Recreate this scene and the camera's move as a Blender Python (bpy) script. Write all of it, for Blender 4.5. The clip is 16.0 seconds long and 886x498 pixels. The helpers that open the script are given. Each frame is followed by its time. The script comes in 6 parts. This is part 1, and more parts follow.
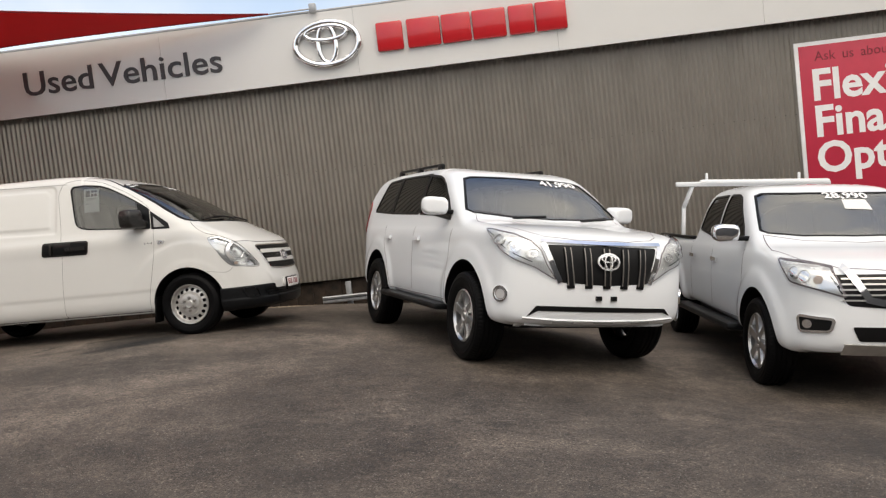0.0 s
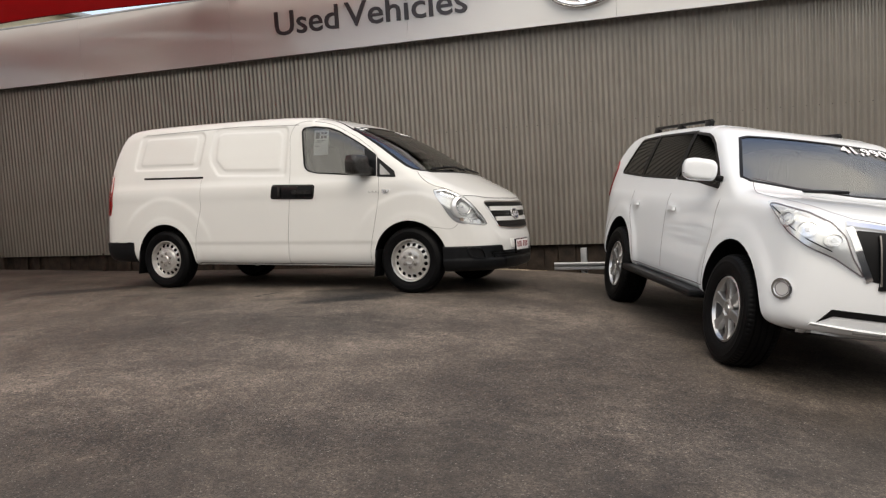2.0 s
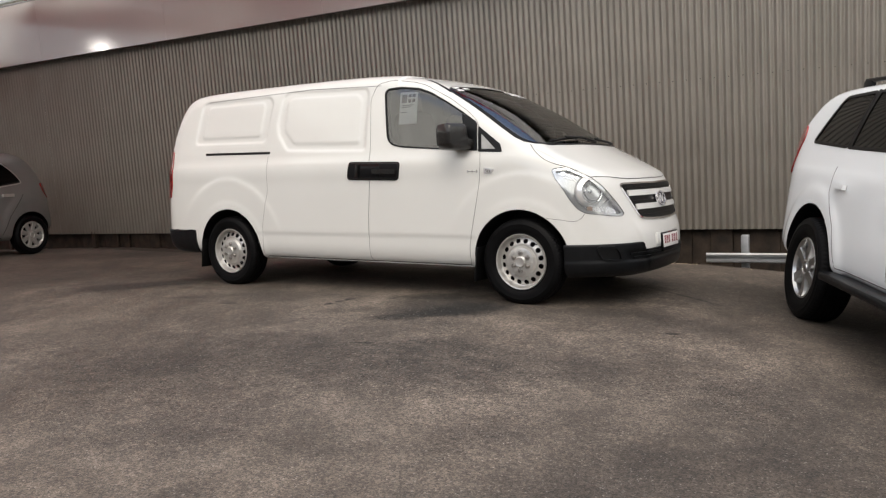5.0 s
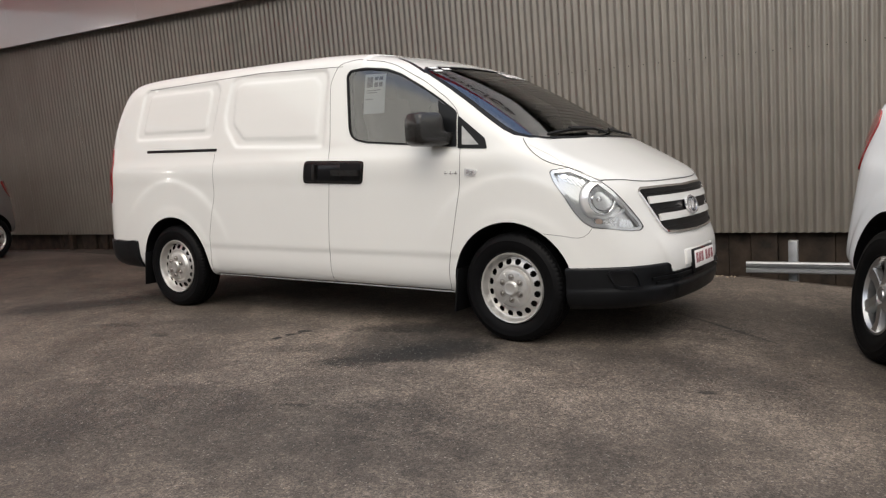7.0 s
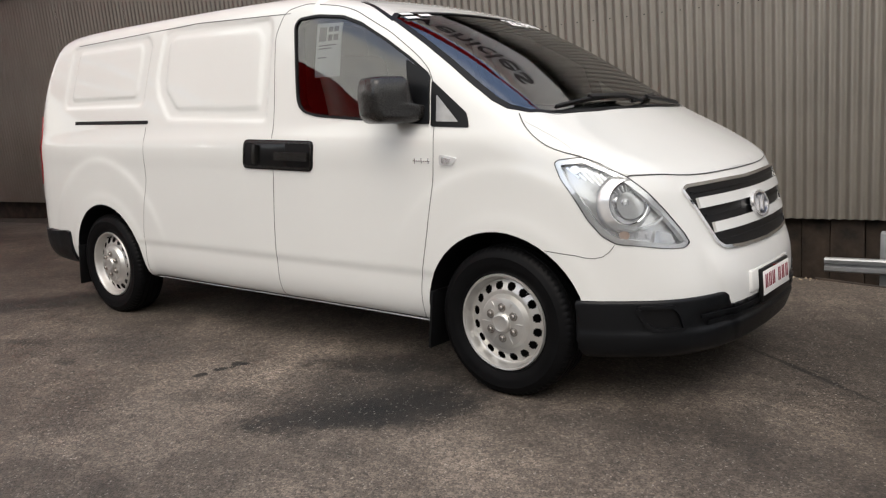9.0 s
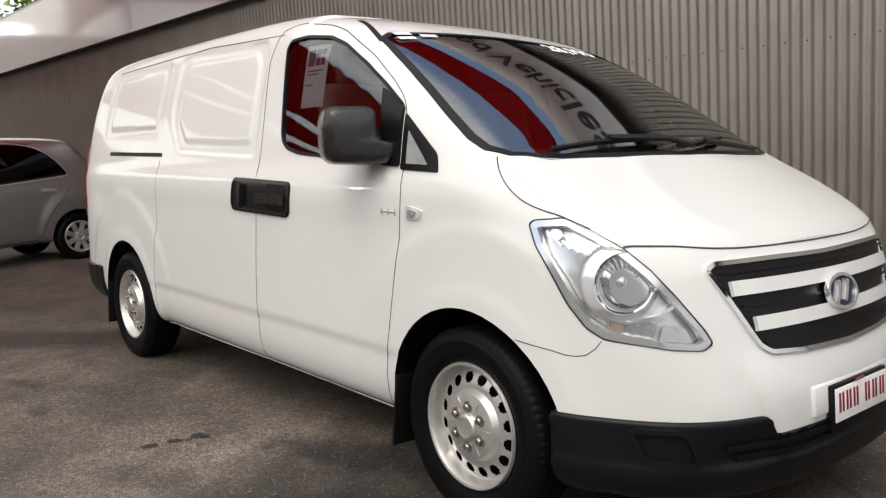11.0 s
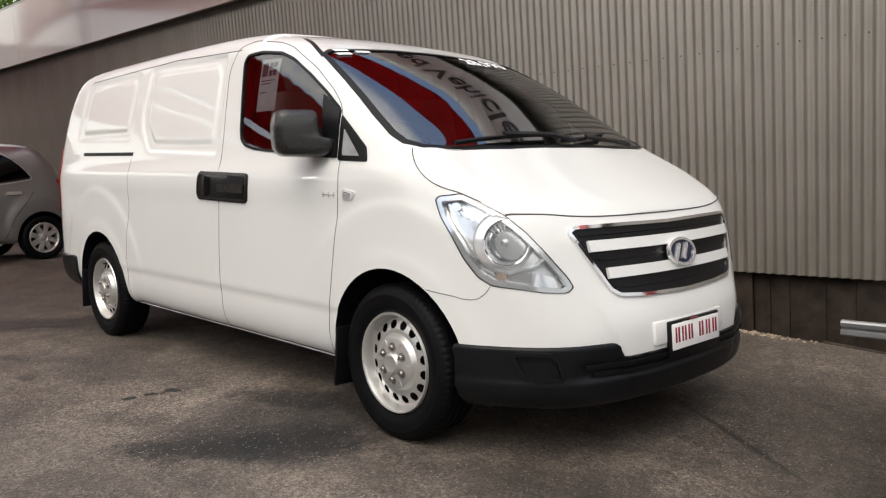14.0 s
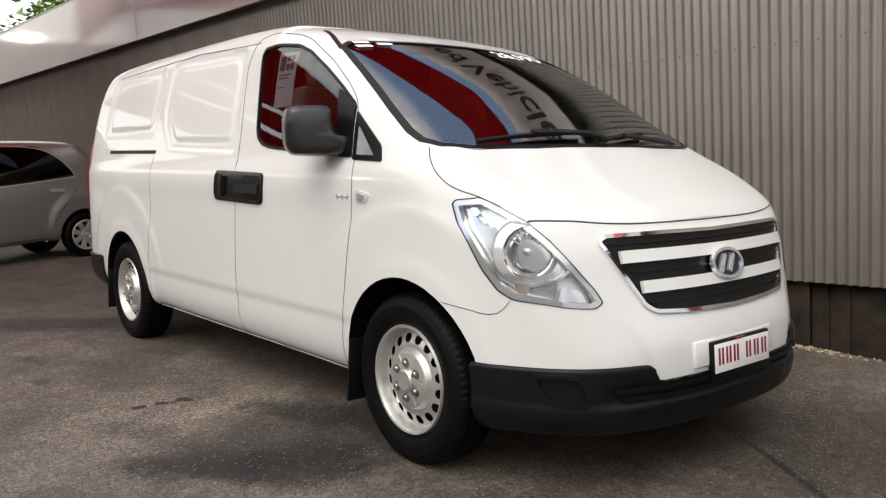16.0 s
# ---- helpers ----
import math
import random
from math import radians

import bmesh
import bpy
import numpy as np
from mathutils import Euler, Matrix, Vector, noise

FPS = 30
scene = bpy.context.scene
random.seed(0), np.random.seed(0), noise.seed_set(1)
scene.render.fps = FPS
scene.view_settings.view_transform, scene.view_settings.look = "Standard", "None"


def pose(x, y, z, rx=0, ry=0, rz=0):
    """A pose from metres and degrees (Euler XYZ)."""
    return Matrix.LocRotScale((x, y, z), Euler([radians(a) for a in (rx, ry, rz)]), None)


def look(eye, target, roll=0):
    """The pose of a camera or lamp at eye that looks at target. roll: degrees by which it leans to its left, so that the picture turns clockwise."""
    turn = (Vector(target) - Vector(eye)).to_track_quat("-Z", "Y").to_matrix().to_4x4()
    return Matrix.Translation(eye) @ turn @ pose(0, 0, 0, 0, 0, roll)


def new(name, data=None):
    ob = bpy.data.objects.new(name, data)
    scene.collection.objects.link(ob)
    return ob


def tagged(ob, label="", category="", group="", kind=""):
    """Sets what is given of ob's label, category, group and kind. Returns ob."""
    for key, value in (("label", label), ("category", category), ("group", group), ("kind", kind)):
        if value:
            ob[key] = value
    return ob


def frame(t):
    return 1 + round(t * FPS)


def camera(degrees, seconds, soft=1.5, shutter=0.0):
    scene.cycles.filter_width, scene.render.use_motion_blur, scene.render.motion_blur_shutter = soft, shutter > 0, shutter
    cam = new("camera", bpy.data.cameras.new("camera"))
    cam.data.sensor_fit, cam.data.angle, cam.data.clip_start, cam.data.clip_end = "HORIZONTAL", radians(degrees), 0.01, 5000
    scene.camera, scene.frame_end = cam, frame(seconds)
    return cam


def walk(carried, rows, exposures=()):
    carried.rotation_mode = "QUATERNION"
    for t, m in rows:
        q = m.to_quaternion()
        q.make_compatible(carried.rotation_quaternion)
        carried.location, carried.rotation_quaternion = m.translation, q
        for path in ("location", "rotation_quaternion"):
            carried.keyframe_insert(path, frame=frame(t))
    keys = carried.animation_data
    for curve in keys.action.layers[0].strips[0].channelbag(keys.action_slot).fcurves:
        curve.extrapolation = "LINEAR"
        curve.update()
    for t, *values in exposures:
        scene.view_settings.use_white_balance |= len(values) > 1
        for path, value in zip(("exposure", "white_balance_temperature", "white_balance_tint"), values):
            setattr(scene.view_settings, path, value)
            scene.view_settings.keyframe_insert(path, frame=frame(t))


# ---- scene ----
cam = camera(56.9, 16.0, 1.25)
PATH = [
    (0, (-0.272, 0.555, 1.235), (-0.398, 2.546, 1.097), -6.6),
    (0.5, (-0.364, 0.854, 1.25), (-0.638, 2.829, 1.102), -5.4),
    (1, (-0.406, 1.082, 1.251), (-0.83, 3.032, 1.114), -4.7),
    (1.5, (-0.404, 1.376, 1.263), (-1.011, 3.277, 1.128), -3.9),
    (2, (-0.492, 1.666, 1.223), (-1.18, 3.534, 1.032), -3.3),
    (2.5, (-0.601, 1.979, 1.249), (-1.358, 3.815, 1.017), -3.7),
    (3, (-0.678, 2.33, 1.253), (-1.53, 4.124, 1.016), -4.3),
    (3.5, (-0.786, 2.669, 1.242), (-1.704, 4.43, 0.999), -4.0),
    (4, (-0.917, 2.969, 1.268), (-1.845, 4.723, 1.016), -4.1),
    (4.2, (-0.967, 3.076, 1.303), (-1.895, 4.829, 1.044), -4.2),
    (6.3, (-1.314, 4.424, 1.344), (-2.37, 6.105, 1.094), -4.0),
    (6.5, (-1.334, 4.564, 1.364), (-2.393, 6.243, 1.122), -4.2),
    (7, (-1.476, 4.92, 1.35), (-2.5, 6.612, 1.05), -4.7),
    (7.5, (-1.616, 5.256, 1.411), (-2.622, 6.945, 1.046), -4.8),
    (8, (-1.689, 5.635, 1.404), (-2.738, 7.297, 1.034), -4.4),
    (8.5, (-1.777, 6.02, 1.383), (-2.863, 7.653, 0.992), -4.7),
    (9, (-1.873, 6.352, 1.401), (-2.999, 7.954, 0.995), -5.1),
    (9.2, (-1.909, 6.492, 1.379), (-3.065, 8.073, 0.971), -5.2),
    (11.3, (-1.707, 7.474, 1.297), (-3.155, 8.826, 1.026), -3.8),
    (11.5, (-1.621, 7.43, 1.279), (-3.067, 8.785, 1.01), -4.1),
    (12, (-1.422, 7.35, 1.265), (-2.853, 8.723, 1.004), -4.5),
    (12.5, (-1.266, 7.273, 1.261), (-2.683, 8.659, 0.997), -4.5),
    (13, (-1.199, 7.135, 1.259), (-2.589, 8.548, 0.989), -4.7),
    (13.5, (-1.174, 7.037, 1.257), (-2.539, 8.473, 0.98), -4.3),
    (14, (-1.167, 7.019, 1.261), (-2.529, 8.459, 0.994), -3.9),
    (14.5, (-1.179, 7.043, 1.264), (-2.543, 8.482, 1.003), -3.8),
    (15, (-1.223, 7.128, 1.258), (-2.604, 8.55, 0.992), -3.7),
    (15.5, (-1.261, 7.249, 1.264), (-2.676, 8.638, 1.005), -3.7),
    (16, (-1.272, 7.313, 1.251), (-2.723, 8.665, 0.989), -3.7),
]
walk(cam, [(t, look(eye, target, roll)) for t, eye, target, roll in PATH], [(0, -0.06, 6680, 10), (2, -0.03, 6680, 10), (4, 0.15, 6530, 10), (7, 0.10, 6450, 10), (9, 0.14, 6400, 10), (12, 0.25, 6400, 10), (16, 0.25, 6400, 10)])

# ---- light ----
world = bpy.data.worlds.new("sky")
scene.world = world
world.use_nodes = True
wn = world.node_tree.nodes
sky = wn.new("ShaderNodeTexSky")
sky.sky_type, sky.sun_disc = "NISHITA", False
sky.sun_elevation, sky.sun_rotation = radians(57), radians(153)
sky.air_density, sky.dust_density, sky.ozone_density = 1.0, 3.0, 1.0
cloud_at = wn.new("ShaderNodeTexCoord")
cloud = wn.new("ShaderNodeTexNoise")
cloud.inputs["Scale"].default_value, cloud.inputs["Detail"].default_value = 2.2, 7
cramp = wn.new("ShaderNodeValToRGB")
cramp.color_ramp.elements[0].position, cramp.color_ramp.elements[1].position = 0.36, 0.60
cmix = wn.new("ShaderNodeMix")
cmix.data_type = "RGBA"
cmix.inputs["B"].default_value = (10.25, 9.8, 8.9, 1)
wl = world.node_tree.links
wl.new(cloud_at.outputs["Generated"], cloud.inputs["Vector"])
wl.new(cloud.outputs["Fac"], cramp.inputs["Fac"])
# the cloud opens to blue over the wall, towards the north
north = wn.new("ShaderNodeVectorMath")
north.operation = "DOT_PRODUCT"
north.inputs[1].default_value = (-0.17, 0.74, 0.65)
wl.new(cloud_at.outputs["Generated"], north.inputs[0])
high = wn.new("ShaderNodeMapRange")
high.interpolation_type = "SMOOTHSTEP"
high.inputs["From Min"].default_value, high.inputs["From Max"].default_value = 0.78, 0.95
high.inputs["To Min"].default_value, high.inputs["To Max"].default_value = 1.0, 0.06
wl.new(north.outputs["Value"], high.inputs["Value"])
thick = wn.new("ShaderNodeMath")
thick.operation = "MULTIPLY"
wl.new(cramp.outputs["Color"], thick.inputs[0])
wl.new(high.outputs["Result"], thick.inputs[1])
wl.new(thick.outputs[0], cmix.inputs["Factor"])
clear_sky = wn.new("ShaderNodeVectorMath")
clear_sky.operation = "SCALE"
clear_sky.inputs["Scale"].default_value = 1.7
wl.new(sky.outputs["Color"], clear_sky.inputs[0])
wl.new(clear_sky.outputs[0], cmix.inputs["A"])
wl.new(cmix.outputs["Result"], wn["Background"].inputs["Color"])
wn["Background"].inputs["Strength"].default_value = 0.14

sun = new("sun", bpy.data.lights.new("sun", "SUN"))
sun.data.energy, sun.data.angle, sun.data.color = 1.1, radians(55), (1.0, 0.915, 0.79)
sun.matrix_world = look((2.3, -4.6, 8), (0, 0, 0))


# ---- materials ----
def material(name, color, rough=0.5, metal=0.0, coat=0.0, vary=0.06, scale=6.0, bump=0.0, bump_scale=60.0, spec=0.5, uneven=0.15):
    """A plain surface with variation at two scales and a fine relief."""
    m = bpy.data.materials.new(name)
    m.use_nodes = True
    n, l = m.node_tree.nodes, m.node_tree.links
    b = n["Principled BSDF"]
    b.inputs["Metallic"].default_value = metal
    b.inputs["Coat Weight"].default_value = coat
    b.inputs["Coat Roughness"].default_value = 0.04
    b.inputs["Specular IOR Level"].default_value = spec
    at = n.new("ShaderNodeTexCoord")
    big, fine = n.new("ShaderNodeTexNoise"), n.new("ShaderNodeTexNoise")
    big.inputs["Scale"].default_value, big.inputs["Detail"].default_value = scale, 5
    fine.inputs["Scale"].default_value, fine.inputs["Detail"].default_value = bump_scale, 3
    l.new(at.outputs["Object"], big.inputs["Vector"])
    l.new(at.outputs["Object"], fine.inputs["Vector"])
    ramp = n.new("ShaderNodeValToRGB")
    ramp.color_ramp.elements[0].color = (*[c * (1 - vary) for c in color], 1)
    ramp.color_ramp.elements[1].color = (*[min(1, c * (1 + vary)) for c in color], 1)
    ramp.color_ramp.elements[0].position, ramp.color_ramp.elements[1].position = 0.3, 0.7
    l.new(big.outputs["Fac"], ramp.inputs["Fac"])
    l.new(ramp.outputs["Color"], b.inputs["Base Color"])
    r = n.new("ShaderNodeMapRange")
    r.inputs["To Min"].default_value, r.inputs["To Max"].default_value = rough * (1 - uneven), min(1, rough * (1 + uneven))
    l.new(fine.outputs["Fac"], r.inputs["Value"])
    l.new(r.outputs["Result"], b.inputs["Roughness"])
    if bump:
        bp = n.new("ShaderNodeBump")
        bp.inputs["Strength"].default_value, bp.inputs["Distance"].default_value = bump, 0.004
        l.new(fine.outputs["Fac"], bp.inputs["Height"])
        l.new(bp.outputs["Normal"], b.inputs["Normal"])
    return m


def glass_material(name, tint, ior=1.5):
    m = bpy.data.materials.new(name)
    m.use_nodes = True
    n, l = m.node_tree.nodes, m.node_tree.links
    n.remove(n["Principled BSDF"])
    clear, gloss, mix, fr = (n.new("ShaderNodeBsdfTransparent"), n.new("ShaderNodeBsdfGlossy"), n.new("ShaderNodeMixShader"), n.new("ShaderNodeFresnel"))
    clear.inputs["Color"].default_value = (*tint, 1)
    gloss.inputs["Roughness"].default_value = 0.0
    fr.inputs["IOR"].default_value = ior
    l.new(fr.outputs[0], mix.inputs[0])
    l.new(clear.outputs[0], mix.inputs[1])
    l.new(gloss.outputs[0], mix.inputs[2])
    l.new(mix.outputs[0], n["Material Output"].inputs[0])
    return m


def lamp_material(name, color, strength):
    m = bpy.data.materials.new(name)
    m.use_nodes = True
    b = m.node_tree.nodes["Principled BSDF"]
    b.inputs["Emission Color"].default_value, b.inputs["Emission Strength"].default_value = (*color, 1), strength
    return m


# oil stains, darker and lighter patches, shade by van and wagon painted in: place, half sizes, darkness, softness, turn
STAINS_AND_SHADE = [(0.0, 1.8, 5.5, 3.4, 0.64, 0.9, 0), (1.0, 6.8, 2.8, 1.7, 0.95, 0.7, 0),
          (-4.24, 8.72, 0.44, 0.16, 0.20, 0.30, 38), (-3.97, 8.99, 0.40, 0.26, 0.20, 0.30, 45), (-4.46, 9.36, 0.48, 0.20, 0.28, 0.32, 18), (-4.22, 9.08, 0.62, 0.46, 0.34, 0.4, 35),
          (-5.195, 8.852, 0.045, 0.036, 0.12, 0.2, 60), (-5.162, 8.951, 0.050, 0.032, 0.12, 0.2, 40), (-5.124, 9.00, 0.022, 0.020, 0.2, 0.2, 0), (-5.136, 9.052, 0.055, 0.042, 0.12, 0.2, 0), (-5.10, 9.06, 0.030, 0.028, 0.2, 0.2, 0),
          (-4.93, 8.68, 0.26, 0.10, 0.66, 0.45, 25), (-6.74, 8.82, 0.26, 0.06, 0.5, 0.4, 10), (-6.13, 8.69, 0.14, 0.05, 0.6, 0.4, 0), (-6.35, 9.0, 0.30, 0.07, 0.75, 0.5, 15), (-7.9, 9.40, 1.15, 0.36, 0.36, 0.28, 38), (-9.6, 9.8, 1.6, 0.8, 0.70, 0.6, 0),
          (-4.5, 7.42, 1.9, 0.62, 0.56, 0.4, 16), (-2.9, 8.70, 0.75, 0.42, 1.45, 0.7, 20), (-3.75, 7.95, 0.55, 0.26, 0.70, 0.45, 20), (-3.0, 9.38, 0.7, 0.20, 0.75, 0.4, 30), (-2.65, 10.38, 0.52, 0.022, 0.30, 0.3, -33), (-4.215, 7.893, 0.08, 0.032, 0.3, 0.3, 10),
          (-2.424, 8.915, 0.055, 0.035, 0.3, 0.3, 30), (-2.6, 5.2, 1.8, 0.35, 0.80, 0.6, 10), (-2.3, 10.8, 1.3, 0.9, 0.60, 0.6, 0), (-6.0, 8.30, 1.7, 0.50, 1.32, 0.7, 12), (-4.8, 5.4, 2.4, 1.5, 1.65, 0.8, 0), (-1.7, 8.4, 1.0, 0.9, 1.15, 0.8, 0), (-1.2, 6.0, 0.9, 0.3, 0.82, 0.5, 15)]


def asphalt_material():
    m = bpy.data.materials.new("asphalt")
    m.use_nodes = True
    n, l = m.node_tree.nodes, m.node_tree.links
    b = n["Principled BSDF"]
    at = n.new("ShaderNodeTexCoord")

    def noise_node(scale, detail=4, rough=0.55):
        q = n.new("ShaderNodeTexNoise")
        q.inputs["Scale"].default_value, q.inputs["Detail"].default_value, q.inputs["Roughness"].default_value = scale, detail, rough
        l.new(at.outputs["Object"], q.inputs["Vector"])
        return q

    def ramp(src, p0, c0, p1, c1):
        q = n.new("ShaderNodeValToRGB")
        q.color_ramp.elements[0].position, q.color_ramp.elements[1].position = p0, p1
        q.color_ramp.elements[0].color, q.color_ramp.elements[1].color = (*c0, 1), (*c1, 1)
        l.new(src, q.inputs["Fac"])
        return q.outputs["Color"]

    def mix(kind, fac, a, bb):
        q = n.new("ShaderNodeMix")
        q.data_type, q.blend_type = "RGBA", kind
        if not isinstance(fac, float):
            l.new(fac, q.inputs["Factor"])
        else:
            q.inputs["Factor"].default_value = fac
        l.new(a, q.inputs["A"])
        l.new(bb, q.inputs["B"])
        return q.outputs["Result"]

    stones = n.new("ShaderNodeTexVoronoi")
    stones.inputs["Scale"].default_value = 150
    l.new(at.outputs["Object"], stones.inputs["Vector"])
    sep = n.new("ShaderNodeSeparateColor")
    l.new(stones.outputs["Color"], sep.inputs[0])
    base = ramp(sep.outputs[0], 0.0, (0.046, 0.0405, 0.0365), 1.0, (0.138, 0.122, 0.1085))
    chips = ramp(sep.outputs[1], 0.96, (0, 0, 0), 0.995, (0.27, 0.255, 0.235))
    lumps = n.new("ShaderNodeTexVoronoi")
    lumps.inputs["Scale"].default_value = 62
    l.new(at.outputs["Object"], lumps.inputs["Vector"])
    sep2 = n.new("ShaderNodeSeparateColor")
    l.new(lumps.outputs["Color"], sep2.inputs[0])
    base = mix("MULTIPLY", 1.0, base, ramp(sep2.outputs[0], 0.0, (0.72, 0.72, 0.72), 1.0, (1.30, 1.29, 1.28)))
    broad = ramp(noise_node(0.33, 5, 0.55).outputs["Fac"], 0.36, (0.66, 0.61, 0.56), 0.66, (1.36, 1.33, 1.29))
    base = mix("MULTIPLY", 1.0, base, broad)
    worn = ramp(noise_node(0.9, 6, 0.6).outputs["Fac"], 0.35, (0.70, 0.68, 0.66), 0.68, (1.28, 1.25, 1.20))
    base = mix("MULTIPLY", 1.0, base, worn)
    mid = ramp(noise_node(7, 5, 0.65).outputs["Fac"], 0.35, (0.80, 0.80, 0.80), 0.65, (1.17, 1.16, 1.15))
    base = mix("MULTIPLY", 1.0, base, mid)
    blotch = ramp(noise_node(2.6, 7, 0.68).outputs["Fac"], 0.38, (0.76, 0.745, 0.73), 0.62, (1.16, 1.15, 1.14))
    base = mix("MULTIPLY", 1.0, base, blotch)
    # oil stains, drips and painted shade by the vehicles, each a ragged spot
    wob = noise_node(7.0, 12, 0.82)
    for x, y, rx, ry, dark, edge, turned in STAINS_AND_SHADE:
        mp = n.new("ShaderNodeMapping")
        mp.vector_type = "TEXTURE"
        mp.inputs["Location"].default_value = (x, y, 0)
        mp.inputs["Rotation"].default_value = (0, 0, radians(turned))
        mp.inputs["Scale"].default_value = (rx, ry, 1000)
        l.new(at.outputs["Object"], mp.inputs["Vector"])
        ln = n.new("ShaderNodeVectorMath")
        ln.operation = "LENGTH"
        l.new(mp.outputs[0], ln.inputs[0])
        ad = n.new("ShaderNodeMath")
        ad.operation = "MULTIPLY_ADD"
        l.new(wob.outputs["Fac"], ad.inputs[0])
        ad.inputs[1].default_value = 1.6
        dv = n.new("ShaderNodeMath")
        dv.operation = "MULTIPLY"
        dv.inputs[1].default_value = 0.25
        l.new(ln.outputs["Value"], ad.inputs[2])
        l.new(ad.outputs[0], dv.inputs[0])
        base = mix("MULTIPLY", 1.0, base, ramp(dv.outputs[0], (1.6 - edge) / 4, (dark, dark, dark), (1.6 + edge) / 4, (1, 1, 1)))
    # pale stone chips show through the stains
    base = mix("ADD", 0.5, base, chips)
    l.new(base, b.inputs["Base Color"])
    rr = n.new("ShaderNodeMapRange")
    rr.inputs["To Min"].default_value, rr.inputs["To Max"].default_value = 0.55, 0.9
    l.new(noise_node(1.3, 4).outputs["Fac"], rr.inputs["Value"])
    l.new(rr.outputs["Result"], b.inputs["Roughness"])
    bp = n.new("ShaderNodeBump")
    bp.inputs["Strength"].default_value, bp.inputs["Distance"].default_value = 0.5, 0.003
    l.new(stones.outputs["Distance"], bp.inputs["Height"])
    bp.invert = True
    l.new(bp.outputs["Normal"], b.inputs["Normal"])
    return m


ASPHALT = asphalt_material()
PAINT = material("white_paint", (0.70, 0.70, 0.677), 0.45, coat=1.0, vary=0.012, scale=2.0, uneven=0.01, spec=0.05)
PAINT_B = material("white_paint_cool", (0.84, 0.865, 0.885), 0.45, coat=1.0, vary=0.012, scale=2.0, uneven=0.01, spec=0.05)
GREY_PAINT = material("grey_metallic_paint", (0.29, 0.286, 0.282), 0.33, metal=0.65, coat=1.0, vary=0.03, uneven=0.02)
BLACK = material("black_trim", (0.005, 0.005, 0.0055), 0.4, vary=0.15, spec=0.22)
PLASTIC = material("dark_grey_plastic", (0.0055, 0.006, 0.007), 0.36, vary=0.15, bump=0.12, bump_scale=400, spec=0.22)
CABIN = material("cabin_trim", (0.19, 0.18, 0.168), 0.8, vary=0.2)
SEAT = material("grey_seat_cloth", (0.32, 0.29, 0.255), 0.95, vary=0.2, bump=0.2, bump_scale=300)
RUBBER = material("tyre_rubber", (0.0036, 0.0036, 0.004), 0.5, vary=0.25, scale=9, bump=0.08, bump_scale=150, spec=0.09)
SILVER = material("silver_wheel_paint", (0.60, 0.59, 0.565), 0.34, metal=0.72, vary=0.07, scale=14)
CHROME = material("chrome", (0.85, 0.85, 0.86), 0.07, metal=1.0, vary=0.02)
REFLECTOR = material("lamp_reflector", (0.92, 0.925, 0.93), 0.15, metal=0.5, vary=0.03, uneven=0.05)
RED_LENS = material("red_lens", (0.26, 0.010, 0.010), 0.15, vary=0.1, coat=1)
PAPER = material("paper", (0.78, 0.77, 0.75), 0.8, vary=0.03)
INK = material("grey_ink", (0.16, 0.14, 0.15), 0.8)
MAROON = material("maroon_ink", (0.22, 0.02, 0.035), 0.6)
CHALK = material("white_marker", (0.85, 0.85, 0.85), 0.7, vary=0.04)
GLASS = glass_material("window_glass", (0.85, 0.88, 0.86), 2.25)
TINTED = glass_material("tinted_glass", (0.018, 0.019, 0.020), 1.32)
SCREEN = glass_material("windscreen_glass", (0.72, 0.78, 0.76), 3.6)
CLEAR = bpy.data.materials.new("glass_back")
CLEAR.use_nodes = True
CLEAR.node_tree.nodes.remove(CLEAR.node_tree.nodes["Principled BSDF"])
CLEAR.node_tree.links.new(CLEAR.node_tree.nodes.new("ShaderNodeBsdfTransparent").outputs[0], CLEAR.node_tree.nodes["Material Output"].inputs[0])
GAP = material("panel_gap", (0.035, 0.033, 0.031), 0.7)
GLOSS_BLACK = material("gloss_black_plastic", (0.006, 0.006, 0.0065), 0.16, vary=0.1, uneven=0.05)
# solid pale grey stands in for the brightness seen through the corner pane
PANE = material("pale_pane", (0.30, 0.30, 0.30), 0.12, vary=0.2, scale=12, coat=1.0)
LENS = glass_material("lamp_lens", (0.95, 0.96, 0.96), 1.45)


# ---- building blocks ----
def link(name, verts, faces, mats, parent=None, label="", angle=35, index=None):
    me = bpy.data.meshes.new(name)
    me.from_pydata([tuple(map(float, v)) for v in verts], [], [tuple(map(int, f)) for f in faces])
    for mt in mats if isinstance(mats, (list, tuple)) else [mats]:
        me.materials.append(mt)
    if index is not None:
        me.polygons.foreach_set("material_index", index)
    me.update()
    if angle:
        me.polygons.foreach_set("use_smooth", [True] * len(me.polygons))
        me.set_sharp_from_angle(angle=radians(angle))
    ob = new(name, me)
    ob.parent = parent
    if label:
        ob["label"] = label
    return ob


def part(name, bm, mat, parent, label="", angle=35):
    me = bpy.data.meshes.new(name)
    bm.to_mesh(me)
    bm.free()
    me.materials.append(mat)
    if angle:
        me.polygons.foreach_set("use_smooth", [True] * len(me.polygons))
        me.set_sharp_from_angle(angle=radians(angle))
    ob = new(name, me)
    ob.parent = parent
    if label:
        ob["label"] = label
    return ob


